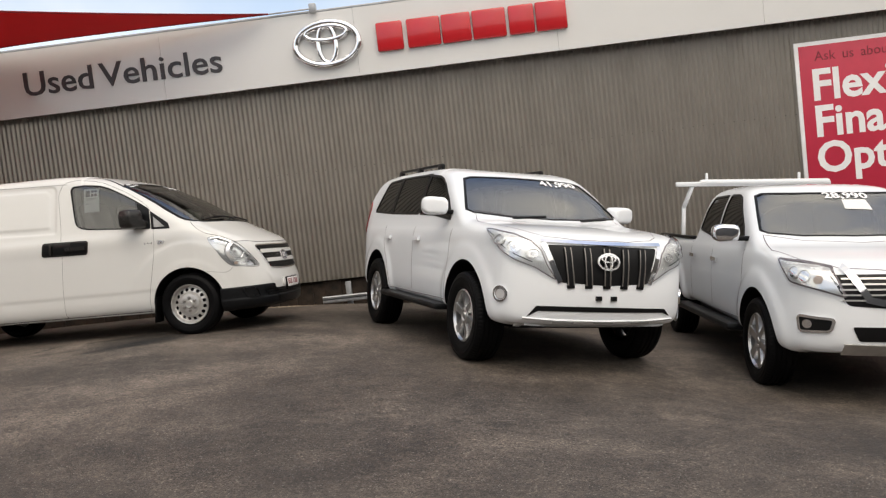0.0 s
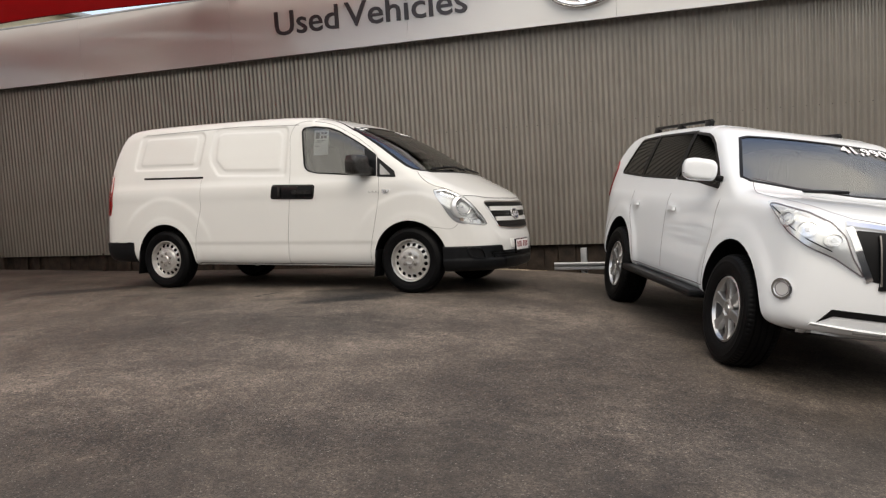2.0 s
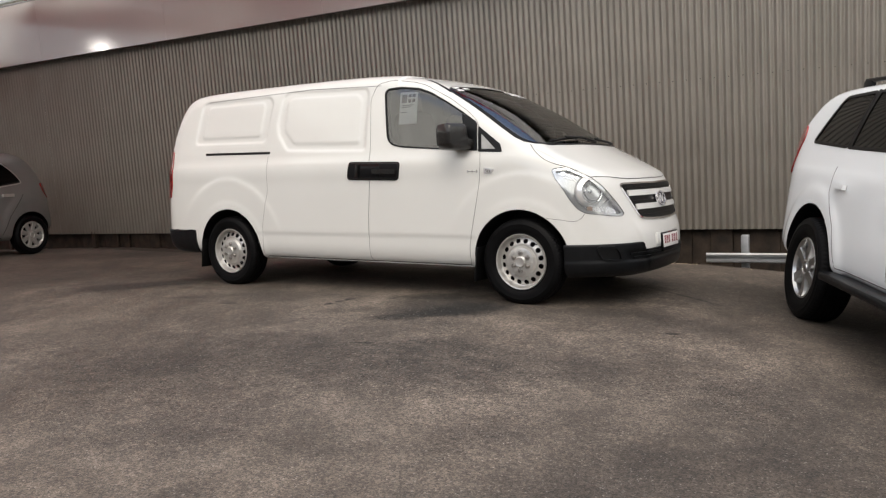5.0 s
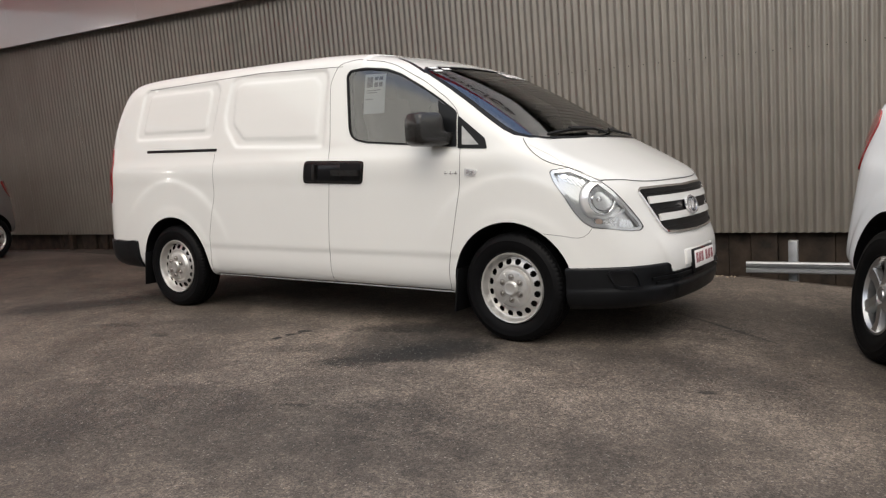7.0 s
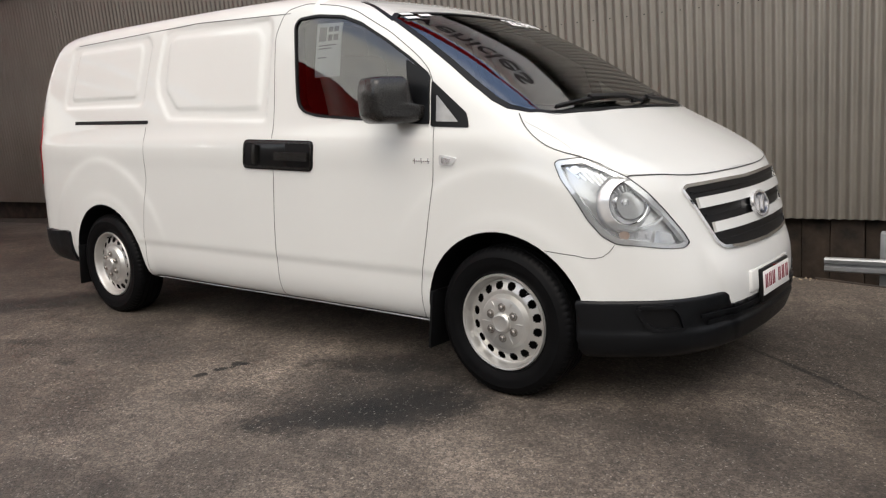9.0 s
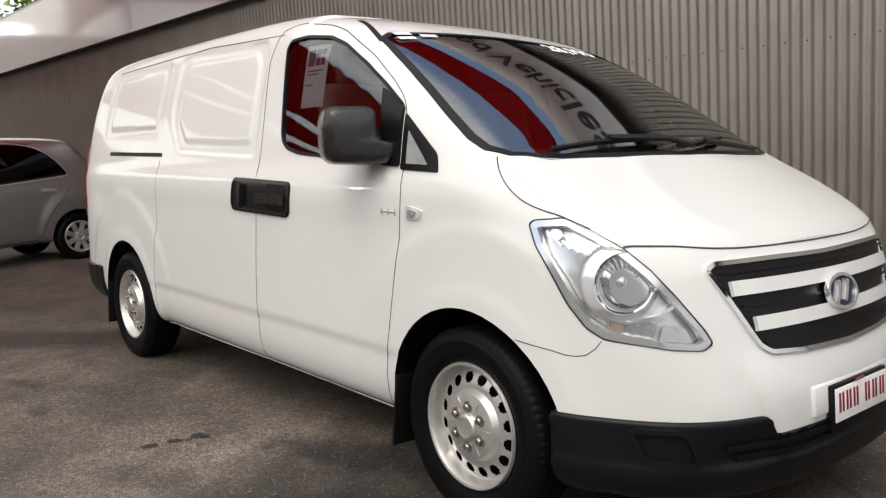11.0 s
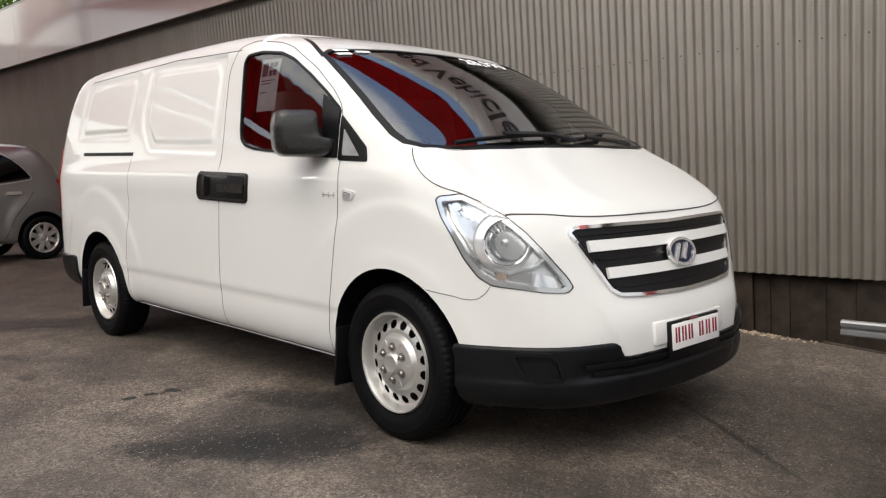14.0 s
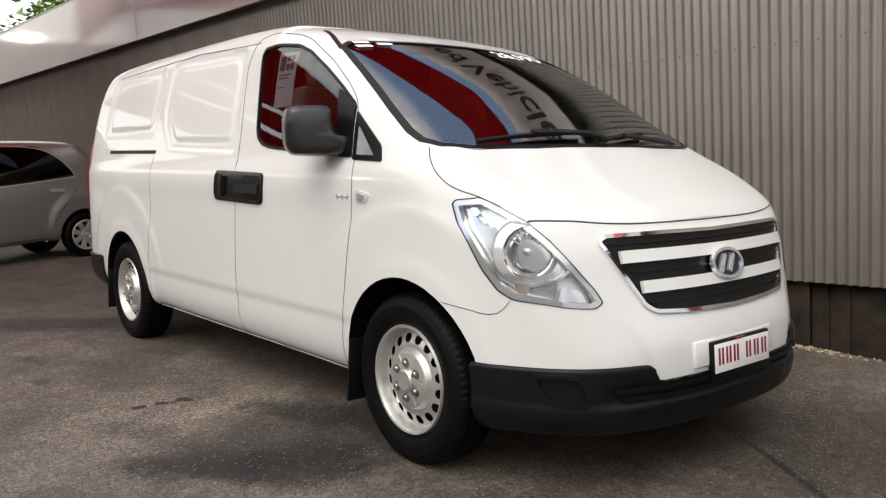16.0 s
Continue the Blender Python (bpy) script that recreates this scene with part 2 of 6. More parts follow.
def box(bm, size, at=(0, 0, 0), bevel=0.0, rot=(0, 0, 0), segs=2):
    made = bmesh.ops.create_cube(bm, size=1.0, matrix=pose(*at, *rot) @ Matrix.Diagonal((*size, 1)))
    if bevel:
        es = list({e for v in made["verts"] for e in v.link_edges})
        bmesh.ops.bevel(bm, geom=es, offset=bevel, segments=segs, affect="EDGES", profile=0.5)


def one_box(name, size, at, mat, parent=None, bevel=0.01, rot=(0, 0, 0), label=""):
    bm = bmesh.new()
    box(bm, size, at, bevel, rot)
    return part(name, bm, mat, parent, label)


def lathe(profile, n, axis="y", arc=None):
    """Vertices and faces of a profile of (radius, along) turned about the axis."""
    vs, fs, m = [], [], len(profile)
    for i in range(n):
        a = 2 * math.pi * i / n
        for r, h in profile:
            vs.append((r * math.cos(a), h, r * math.sin(a)) if axis == "y" else (r * math.cos(a), r * math.sin(a), h) if axis == "z" else (h, r * math.cos(a), r * math.sin(a)))
    for i in range(n):
        for j in range(m - 1):
            fs.append((i * m + j, i * m + j + 1, (i + 1) % n * m + j + 1, (i + 1) % n * m + j))
    return vs, fs


def chaikin(pts, times=2, closed=True):
    for _ in range(times):
        out = []
        k = len(pts)
        for i in range(k if closed else k - 1):
            a, b = pts[i], pts[(i + 1) % k]
            out.append(tuple(p * 0.75 + q * 0.25 for p, q in zip(a, b)))
            out.append(tuple(p * 0.25 + q * 0.75 for p, q in zip(a, b)))
        pts = out if closed else [pts[0], *out, pts[-1]]
    return pts


class Table:
    """Signed distance to a closed outline, looked up from a fine grid; negative inside."""

    def __init__(self, outline, step=0.012, pad=0.5):
        p = np.array(outline, float)
        lo, hi = p.min(0) - pad, p.max(0) + pad
        self.lo, self.step = lo, step
        n = np.ceil((hi - lo) / step).astype(int) + 2
        a = lo[0] + step * np.arange(n[0])[:, None] + np.zeros((1, n[1]))
        b = lo[1] + step * np.arange(n[1])[None, :] + np.zeros((n[0], 1))
        d, inside = np.full(a.shape, 1e9), np.zeros(a.shape, bool)
        for (x0, y0), (x1, y1) in zip(p, np.roll(p, -1, 0)):
            ex, ey = x1 - x0, y1 - y0
            t = np.clip(((a - x0) * ex + (b - y0) * ey) / max(ex * ex + ey * ey, 1e-12), 0, 1)
            d = np.minimum(d, (a - x0 - t * ex) ** 2 + (b - y0 - t * ey) ** 2)
            if y0 != y1:
                inside ^= ((y0 > b) != (y1 > b)) & (a < ex * (b - y0) / ey + x0)
        self.d = np.where(inside, -1, 1) * np.sqrt(d)

    def __call__(self, a, b):
        u, v = (a - self.lo[0]) / self.step, (b - self.lo[1]) / self.step
        n, m = self.d.shape
        u, v = np.clip(u, 0, n - 1.001), np.clip(v, 0, m - 1.001)
        i, j = u.astype(int), v.astype(int)
        u, v = u - i, v - j
        d = self.d
        return (d[i, j] * (1 - u) + d[i + 1, j] * u) * (1 - v) + (d[i, j + 1] * (1 - u) + d[i + 1, j + 1] * u) * v


def smax(a, b, k):
    h = np.maximum(k - np.abs(a - b), 0) / k
    return np.maximum(a, b) + h * h * k * 0.25


def gradient(f, p, e=0.006):
    g = np.empty_like(p)
    for k in range(3):
        q, r = p.copy(), p.copy()
        q[:, k] += e
        r[:, k] -= e
        g[:, k] = f(q[:, 0], q[:, 1], q[:, 2]) - f(r[:, 0], r[:, 1], r[:, 2])
    return g / (2 * e)


def surface(f, lo, hi, cell, relax=3):
    """A closed quad mesh of the surface f = 0 within a box."""
    lo, hi = np.array(lo, float), np.array(hi, float)
    n = np.ceil((hi - lo) / cell).astype(int) + 1
    ax = [lo[k] + cell * np.arange(n[k]) for k in range(3)]
    v = np.empty(n)
    for i in range(n[0]):
        v[i] = f(np.full((n[1], n[2]), ax[0][i]), ax[1][:, None] + np.zeros((1, n[2])), ax[2][None, :] + np.zeros((n[1], 1)))
    s = v < 0
    c = [(i, j, k) for i in (0, 1) for j in (0, 1) for k in (0, 1)]
    tot = sum(s[i:n[0] - 1 + i, j:n[1] - 1 + j, k:n[2] - 1 + k].astype(np.int8) for i, j, k in c)
    act = np.argwhere((tot > 0) & (tot < 8))
    ids = np.full(n - 1, -1)
    ids[act[:, 0], act[:, 1], act[:, 2]] = np.arange(len(act))
    acc, cnt = np.zeros((len(act), 3)), np.zeros(len(act))
    for a in range(8):
        for b in range(a + 1, 8):
            ca, cb = np.array(c[a]), np.array(c[b])
            if abs(ca - cb).sum() != 1:
                continue
            ia, ib = act + ca, act + cb
            va, vb = v[tuple(ia.T)], v[tuple(ib.T)]
            on = (va < 0) != (vb < 0)
            t = np.where(on, va / np.where(on, va - vb, 1), 0)
            acc += on[:, None] * (ia + t[:, None] * (ib - ia))
            cnt += on
    p = lo + cell * acc / cnt[:, None]
    faces = []
    for k in range(3):
        a, b = [(1, 2), (2, 0), (0, 1)][k]
        sl0 = [slice(1, n[q] - 1) for q in range(3)]
        sl1 = list(sl0)
        sl0[k], sl1[k] = slice(0, n[k] - 1), slice(1, n[k])
        s0, s1 = s[tuple(sl0)], s[tuple(sl1)]
        e = np.argwhere(s0 != s1)
        flip = s0[tuple(e.T)]
        base = e.copy()
        base[:, a] += 1
        base[:, b] += 1
        q = []
        for da, db in ((-1, -1), (0, -1), (0, 0), (-1, 0)):
            w = base.copy()
            w[:, a] += da
            w[:, b] += db
            q.append(ids[tuple(w.T)])
        q = np.stack(q, 1)
        q[~flip] = q[~flip][:, ::-1]
        faces.append(q)
    faces = np.concatenate(faces)
    for turn in range(relax + 2):
        if turn < relax:
            tot, cnt = np.zeros_like(p), np.zeros(len(p))
            for k in range(4):
                for d in (1, 3):
                    np.add.at(tot, faces[:, k], p[faces[:, (k + d) % 4]])
                    np.add.at(cnt, faces[:, k], 1)
            p = 0.3 * p + 0.7 * tot / cnt[:, None]
        g = gradient(f, p)
        step = f(p[:, 0], p[:, 1], p[:, 2])[:, None] * g / np.maximum((g * g).sum(1, keepdims=True), 0.2)
        p = p - np.clip(step, -cell * 0.5, cell * 0.5)
    return p, faces


def carve(ob, cutters):
    """Cuts closed meshes out of an object and keeps the result as its mesh."""
    objs = []
    for vs, fs, idx in cutters:
        me = bpy.data.meshes.new("cut")
        me.from_pydata([tuple(map(float, v)) for v in vs], [], [tuple(map(int, f)) for f in fs])
        for mt in ob.data.materials:
            me.materials.append(mt)
        me.polygons.foreach_set("material_index", [idx] * len(me.polygons))
        bm = bmesh.new()
        bm.from_mesh(me)
        bmesh.ops.recalc_face_normals(bm, faces=bm.faces)
        bm.to_mesh(me)
        bm.free()
        c = new("cut", me)
        c.parent = ob.parent
        objs.append(c)
        md = ob.modifiers.new("cut", "BOOLEAN")
        md.operation, md.object, md.solver = "DIFFERENCE", c, "EXACT"
    bpy.context.view_layer.update()
    me = bpy.data.meshes.new_from_object(ob.evaluated_get(bpy.context.evaluated_depsgraph_get()))
    ob.modifiers.clear()
    ob.data = me
    me.polygons.foreach_set("use_smooth", [True] * len(me.polygons))
    me.set_sharp_from_angle(angle=radians(35))
    for c in objs:
        bpy.data.objects.remove(c)


def drum(x, y0, y1, z, r, n=48):
    vs, fs = [], []
    for i in range(n):
        a = 2 * math.pi * i / n
        vs += [(x + r * math.cos(a), y0, z + r * math.sin(a)), (x + r * math.cos(a), y1, z + r * math.sin(a))]
    for i in range(n):
        j = (i + 1) % n
        fs.append((2 * i, 2 * i + 1, 2 * j + 1, 2 * j))
    fs += [tuple(2 * i for i in range(n)), tuple(2 * i + 1 for i in range(n))[::-1]]
    return vs, fs


def prism(outline, y0, y1):
    """An outline of (x, z) carried across from y0 to y1."""
    n = len(outline)
    vs = [(x, y0, z) for x, z in outline] + [(x, y1, z) for x, z in outline]
    fs = [(i, (i + 1) % n, n + (i + 1) % n, n + i) for i in range(n)]
    return vs, fs + [tuple(range(n))[::-1], tuple(range(n, 2 * n))]


class Side:
    """A way of laying outlines onto a body: a point (u, v) of the plane is carried along `way` until it meets the body."""

    def __init__(self, f, u, v, start):
        self.f, self.u, self.v = f, np.array(u, float), np.array(v, float)
        self.n = np.cross(self.u, self.v)
        self.n /= np.linalg.norm(self.n)
        self.start = start

    def lay(self, pts, off=0.0):
        q = np.array(pts, float)
        p = q[:, :1] * self.u + q[:, 1:2] * self.v + self.n * self.start
        for _ in range(70):
            p -= self.n * (0.8 * self.f(p[:, 0], p[:, 1], p[:, 2]))[:, None]
        g = gradient(self.f, p)
        g /= np.maximum(np.linalg.norm(g, axis=1, keepdims=True), 1e-6)
        return p + g * off, g

    def patch(self, name, outline, mat, parent, off=0.003, thick=0.006, step=0.04, label="", angle=40, back=None):
        from mathutils.geometry import delaunay_2d_cdt
        pts = resample(outline, step, True)
        k = len(pts)
        tab = np.array(pts)
        lo, hi = tab.min(0), tab.max(0)
        inner = [(x, y) for x in np.arange(lo[0] + step / 2, hi[0], step) for y in np.arange(lo[1] + step / 2, hi[1], step)]
        r = delaunay_2d_cdt([Vector(q) for q in pts + [tuple(map(float, q)) for q in inner]], [(i, (i + 1) % k) for i in range(k)], [], 1, 1e-5)
        v2, tri = [tuple(q) for q in r[0]], [tuple(t) for t in r[2]]
        used = sorted({i for t in tri for i in t})
        at = {i: j for j, i in enumerate(used)}
        v2, tri = [v2[i] for i in used], [tuple(at[i] for i in t) for t in tri]
        top, g = self.lay(v2, off)
        low = top - g * thick
        m = len(v2)
        fs = list(tri) + [tuple(m + i for i in t[::-1]) for t in tri]
        seen = {}
        for t in tri:
            for a, b in zip(t, t[1:] + t[:1]):
                seen[(a, b)] = 1
        for a, b in list(seen):
            if (b, a) not in seen:
                fs.append((b, a, m + a, m + b))
        ob = link(name, np.concatenate([top, low]), fs, mat, parent, label, angle)
        fix(ob)
        if back:
            ob.data.materials.append(back)
            ob.data.polygons.foreach_set("material_index", [0] * len(tri) + [1] * (len(fs) - len(tri)))
        return ob

    def strip(self, name, line, width, mat, parent, off=0.003, thick=0.006, closed=False, step=0.03, label=""):
        pts = np.array(resample(line, step, closed))
        k = len(pts)
        if closed:
            d = np.roll(pts, -1, 0) - np.roll(pts, 1, 0)
        else:
            d = np.gradient(pts, axis=0)
        d /= np.maximum(np.linalg.norm(d, axis=1, keepdims=True), 1e-9)
        nn = np.stack([-d[:, 1], d[:, 0]], 1) * width / 2
        a, ga = self.lay(pts + nn, off)
        b, gb = self.lay(pts - nn, off)
        vs = np.concatenate([a, b, b - gb * thick, a - ga * thick])
        fs = []
        for i in range(k if closed else k - 1):
            j = (i + 1) % k
            for q in range(4):
                r = (q + 1) % 4
                fs.append((q * k + i, q * k + j, r * k + j, r * k + i))
        if not closed:
            fs += [(0, k, 2 * k, 3 * k), (k - 1, 4 * k - 1, 3 * k - 1, 2 * k - 1)]
        ob = link(name, vs, fs, mat, parent, label, 40)
        fix(ob)
        return ob


def fix(ob):
    bm = bmesh.new()
    bm.from_mesh(ob.data)
    bmesh.ops.recalc_face_normals(bm, faces=bm.faces)
    bm.to_mesh(ob.data)
    bm.free()


def resample(line, step, closed):
    out, k = [], len(line)
    for i in range(k if closed else k - 1):
        a, b = line[i], line[(i + 1) % k]
        m = max(1, round(math.dist(a, b) / step))
        out += [(a[0] + (b[0] - a[0]) * j / m, a[1] + (b[1] - a[1]) * j / m) for j in range(m)]
    if not closed:
        out.append(tuple(line[-1]))
    return [(float(x), float(y)) for x, y in out]


def corners(pts, r, n=4):
    """The outline with its corners rounded to a radius of about r."""
    out, k = [], len(pts)
    for i in range(k):
        p, a, b = (np.array(pts[j % k], float) for j in (i, i - 1, i + 1))
        da, db = a - p, b - p
        la, lb = np.linalg.norm(da), np.linalg.norm(db)
        s = min(r, la * 0.45, lb * 0.45)
        p0, p1 = p + da / la * s, p + db / lb * s
        for t in (j / n for j in range(n + 1)):
            out.append(tuple((1 - t) ** 2 * p0 + 2 * t * (1 - t) * p + t * t * p1))
    return out


def rounded(pts, times=3):
    return chaikin(pts, times)


def words(name, text, size, mat, m, depth=0.01, parent=None, label="", align="LEFT", squeeze=1.0, bold=0.0):
    cu = bpy.data.curves.new(name, "FONT")
    cu.body, cu.size, cu.extrude, cu.align_x, cu.resolution_u, cu.offset = text, size, depth / 2, align, 3, bold
    tmp = new("tmp", cu)
    me = bpy.data.meshes.new_from_object(tmp.evaluated_get(bpy.context.evaluated_depsgraph_get()))
    bpy.data.objects.remove(tmp)
    me.materials.clear()
    me.materials.append(mat)
    ob = new(name, me)
    ob.parent = parent
    ob.matrix_basis = m @ Matrix.Diagonal((squeeze, 1, 1, 1))
    if label:
        ob["label"] = label
    return ob


# ---- vehicles' places ----
def stance(hub, heading, pitch, roll, side, hub_z):
    """The pose of a vehicle from the outer face of its right front wheel. Its x points ahead, y to its left; the origin lies on the ground under the front axle."""
    turn = pose(0, 0, 0, 0, 0, heading) @ pose(0, 0, 0, 0, -pitch, 0) @ pose(0, 0, 0, roll, 0, 0)
    return Matrix.Translation(Vector(hub) - (turn @ Vector((0, -side, hub_z)))) @ turn


VAN = stance((-3.67, 9.30, 0.33), -3.92, -0.65, -3.2, 0.92, 0.33)
WAGON = stance((-0.622, 7.621, 0.155), -66.4, -0.3, -9.5, 0.91, 0.385)
PICKUP = stance((1.90, 7.755, -0.362), -90.0, 2.0, -6.0, 0.91, 0.375) @ Matrix.Scale(1.012, 4)
HATCH = stance((-12.27, 8.83, 0.32), -85.0, 0.0, 0.5, -0.80, 0.29)
CONTACTS = [m @ Vector((x, y, 0)) for m, base, half in ((VAN, 3.2, 0.82), (WAGON, 2.79, 0.79), (PICKUP, 3.15, 0.785), (HATCH, 2.46, 0.74)) for x in (0, -base) for y in (-half, half)]


def slope(x, y):
    """The falling yard: nearly level by the van, dipping towards the wall and down past the wagon."""
    s = np.clip(x + 5.5, 0, 5.0)
    near = np.clip((y - 1.0) / 6.0, 0, 1)
    z = 0.03 - 0.0115 * s * s * (0.45 + 0.55 * near) - 0.17 * np.clip(x + 0.5, 0, 4) * (0.45 + 0.55 * near)
    return z - 0.045 * np.clip(y - 9.0, 0, 3.6)


SIG = 1.1
cx, cy, cz = (np.array([c[k] for c in CONTACTS]) for k in range(3))
kern = np.exp(-((cx[:, None] - cx) ** 2 + (cy[:, None] - cy) ** 2) / (2 * SIG ** 2)) + 0.02 * np.eye(len(cx))
weights = np.linalg.solve(kern, cz - slope(cx, cy))


def ground_z(x, y):
    x, y = np.asarray(x, float), np.asarray(y, float)
    z = slope(x, y)
    for a, b, w in zip(cx, cy, weights):
        z = z + w * np.exp(-((x - a) ** 2 + (y - b) ** 2) / (2 * SIG ** 2))
    return z


# ---- ground ----
EDGE = 12.35
gx = np.unique(np.concatenate([[-900, -300, -100, -50], np.arange(-30, -9, 0.6), np.arange(-9, 6, 0.2), np.arange(6, 16, 0.8), [30, 100, 300, 900]]))
gy = np.unique(np.concatenate([[-900, -300, -80, -30, -12], np.arange(-6, 5, 0.6), np.arange(5, EDGE, 0.2), [EDGE]]))
GX, GY = np.meshgrid(gx, gy, indexing="ij")
GZ = ground_z(GX, GY)
nv = len(gy)
vs = np.stack([GX, GY, GZ], -1).reshape(-1, 3)
fs = [(i * nv + j, (i + 1) * nv + j, (i + 1) * nv + j + 1, i * nv + j + 1) for i in range(len(gx) - 1) for j in range(nv - 1)]
# the broken edge of the asphalt, then the earth strip below the wall and the land behind it
k0 = len(vs)
edge = []
for x, z in zip(gx, ground_z(gx, np.full(len(gx), EDGE))):
    edge += [(x, EDGE + 0.02, z - 0.12), (x, EDGE + 0.06, z - 0.30 if x > -5 else z - 0.13), (x, 13.6, z - 0.32 if x > -5 else z - 0.12), (x, 900, z - 0.3)]
vs = np.concatenate([vs, np.array(edge)])
idx = [0] * len(fs)
for i in range(len(gx) - 1):
    a, b = k0 + 4 * i, k0 + 4 * i + 4
    fs.append((i * nv + nv - 1, (i + 1) * nv + nv - 1, b, a))
    idx.append(0)
    for q in range(3):
        fs.append((a + q, b + q, b + q + 1, a + q + 1))
        idx.append(1)
EARTH = material("dark_earth", (0.055, 0.045, 0.036), 0.95, vary=0.35, scale=9, bump=0.6, bump_scale=70)
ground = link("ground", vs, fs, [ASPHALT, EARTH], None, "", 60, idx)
tagged(ground, "worn grey asphalt yard with dark oil stains and painted shade", "ground", kind="structure")

# ---- wall, fascia ----
WALL_Y, FASCIA_Y = 13.2, 12.95
SHEET = material("corrugated_steel", (0.305, 0.280, 0.246), 0.31, metal=0.5, vary=0.10, scale=1.6, bump=0.05)
FASCIA = material("white_panel", (0.66, 0.65, 0.63), 0.075, vary=0.015, scale=1.0, uneven=0.02, spec=0.7)
SLEEPER = material("weathered_timber", (0.028, 0.0185, 0.012), 0.9, vary=0.65, scale=7, bump=0.5, bump_scale=40)
GALV = material("galvanised_steel", (0.42, 0.43, 0.44), 0.45, metal=0.7, vary=0.12, scale=9)
RIB, PITCH = 0.0145, 0.0762
wall = new("wall_north")
tagged(wall, "grey-brown corrugated steel wall on timber footings", "wall", kind="structure")
per, cover = 10, 0.762
sheet_me = None
for i in range(62):
    x0 = -35.0 + i * cover
    if sheet_me is None:
        n = per * 10
        xs = [cover * j / n for j in range(n + 1)]
        ys = [-RIB * math.cos(2 * math.pi * x / PITCH) for x in xs]
        v = [(x, y, z) for x, y in zip(xs, ys) for z in (0.07, 3.3)] + [(x, y + 0.004, z) for x, y in zip(xs, ys) for z in (0.07, 3.3)]
        m = 2 * (n + 1)
        f = [(2 * j, 2 * j + 2, 2 * j + 3, 2 * j + 1) for j in range(n)] + [(m + 2 * j + 1, m + 2 * j + 3, m + 2 * j + 2, m + 2 * j) for j in range(n)]
        f += [(2 * j, m + 2 * j, m + 2 * j + 2, 2 * j + 2) for j in range(n)]
        ob = link("sheet", v, f, SHEET, wall, "", 60)
        sheet_me = ob.data
    else:
        ob = new("sheet", sheet_me)
        ob.parent = wall
    ob.location = (x0, WALL_Y + (0.0015 if i % 2 else 0), 0)
link("core", *prism([(-35, 0.15), (13, 0.15), (13, 4.0), (-35, 4.0)], WALL_Y + 0.03, WALL_Y + 0.25), SLEEPER, wall, "", 0)
screws = []
scr_f = []
for i in range(300):
    x, y, z = -24.0 + (i + 0.5) * 2 * PITCH - 0.0, WALL_Y - RIB - 0.001, 1.78
    k = len(screws)
    for r, d in ((0.0055, 0), (0.0055, -0.003), (0.003, -0.005)):
        screws += [(x + r * math.cos(a * math.pi / 3), y + d, z + r * math.sin(a * math.pi / 3)) for a in range(6)]
    for q in (0, 6):
        scr_f += [(k + q + a, k + q + (a + 1) % 6, k + q + 6 + (a + 1) % 6, k + q + 6 + a) for a in range(6)]
    scr_f.append(tuple(k + 12 + a for a in range(6)))
o = link("screw_row", screws, scr_f, BLACK, wall, "row of dark roofing screws", 30)
o["kind"] = "stuff"
footing = new("footing")
tagged(footing, "dark weathered timber sleepers under the wall", "retaining wall", kind="structure")
for i in range(21):
    one_box("sleeper", (2.36, 0.07, 0.6), (-34 + i * 2.4, WALL_Y + 0.16, -0.19), SLEEPER, footing, 0.012)
    one_box("post", (0.09, 0.09, 0.75), (-34 + i * 2.4 + 1.2, WALL_Y + 0.05, -0.27), GALV if i > 12 else SLEEPER, footing, 0.006)
board_at = random.Random(31)
bx = -14.0
while bx < 8.0:
    wide = board_at.uniform(0.10, 0.34)
    one_box("upright_board", (wide - 0.006, 0.03, 1.15), (bx + wide / 2, WALL_Y + 0.10 - board_at.choice((0, 0.012, 0.035)), -0.36), SLEEPER, footing, 0.005)
    bx += wide
fascia = new("fascia")
tagged(fascia, "glossy white sign fascia along the top of the wall", "fascia", kind="structure")
for i in range(16):
    one_box("panel", (2.996, 0.05, 1.01), (-33.5 + 3 * i, FASCIA_Y + 0.025, 3.625), FASCIA, fascia, 0.0)
one_box("soffit", (48, 0.26, 0.03), (-11, FASCIA_Y + 0.19, 3.16), material("grey_soffit", (0.10, 0.095, 0.09), 0.6), fascia, 0.003)
one_box("capping", (48, 0.34, 0.03), (-11, FASCIA_Y + 0.17, 4.15), GALV, fascia, 0.003)

# signs on the fascia
CHARCOAL = material("charcoal_letter", (0.045, 0.04, 0.042), 0.35)
SIGN_RED = material("red_letter", (0.52, 0.012, 0.018), 0.25, vary=0.04, coat=0.5)
upright = pose(0, 0, 0, 90, 0, 0)
for text, x0, w in (("Used", -7.19, 1.09), ("Vehicles", -5.99, 1.92)):
    sign = words("lettering", text, 0.51, CHARCOAL, Matrix.Identity(4), 0.02, None, "", "LEFT", 1.0, 0.004)
    xs = [v.co.x for v in sign.data.vertices]
    k = w / (max(xs) - min(xs))
    sign.matrix_basis = Matrix.Translation((x0 - k * min(xs), FASCIA_Y - 0.012, 3.435)) @ upright @ Matrix.Diagonal((k, 1, 1, 1))
    tagged(sign, "dark grey raised lettering on the white fascia", "sign lettering", group="fascia lettering")
brand = new("brand_sign")
brand.location = (-1.68, FASCIA_Y, 3.42)
tagged(brand, "six plain red raised blocks of a brand sign", "sign")
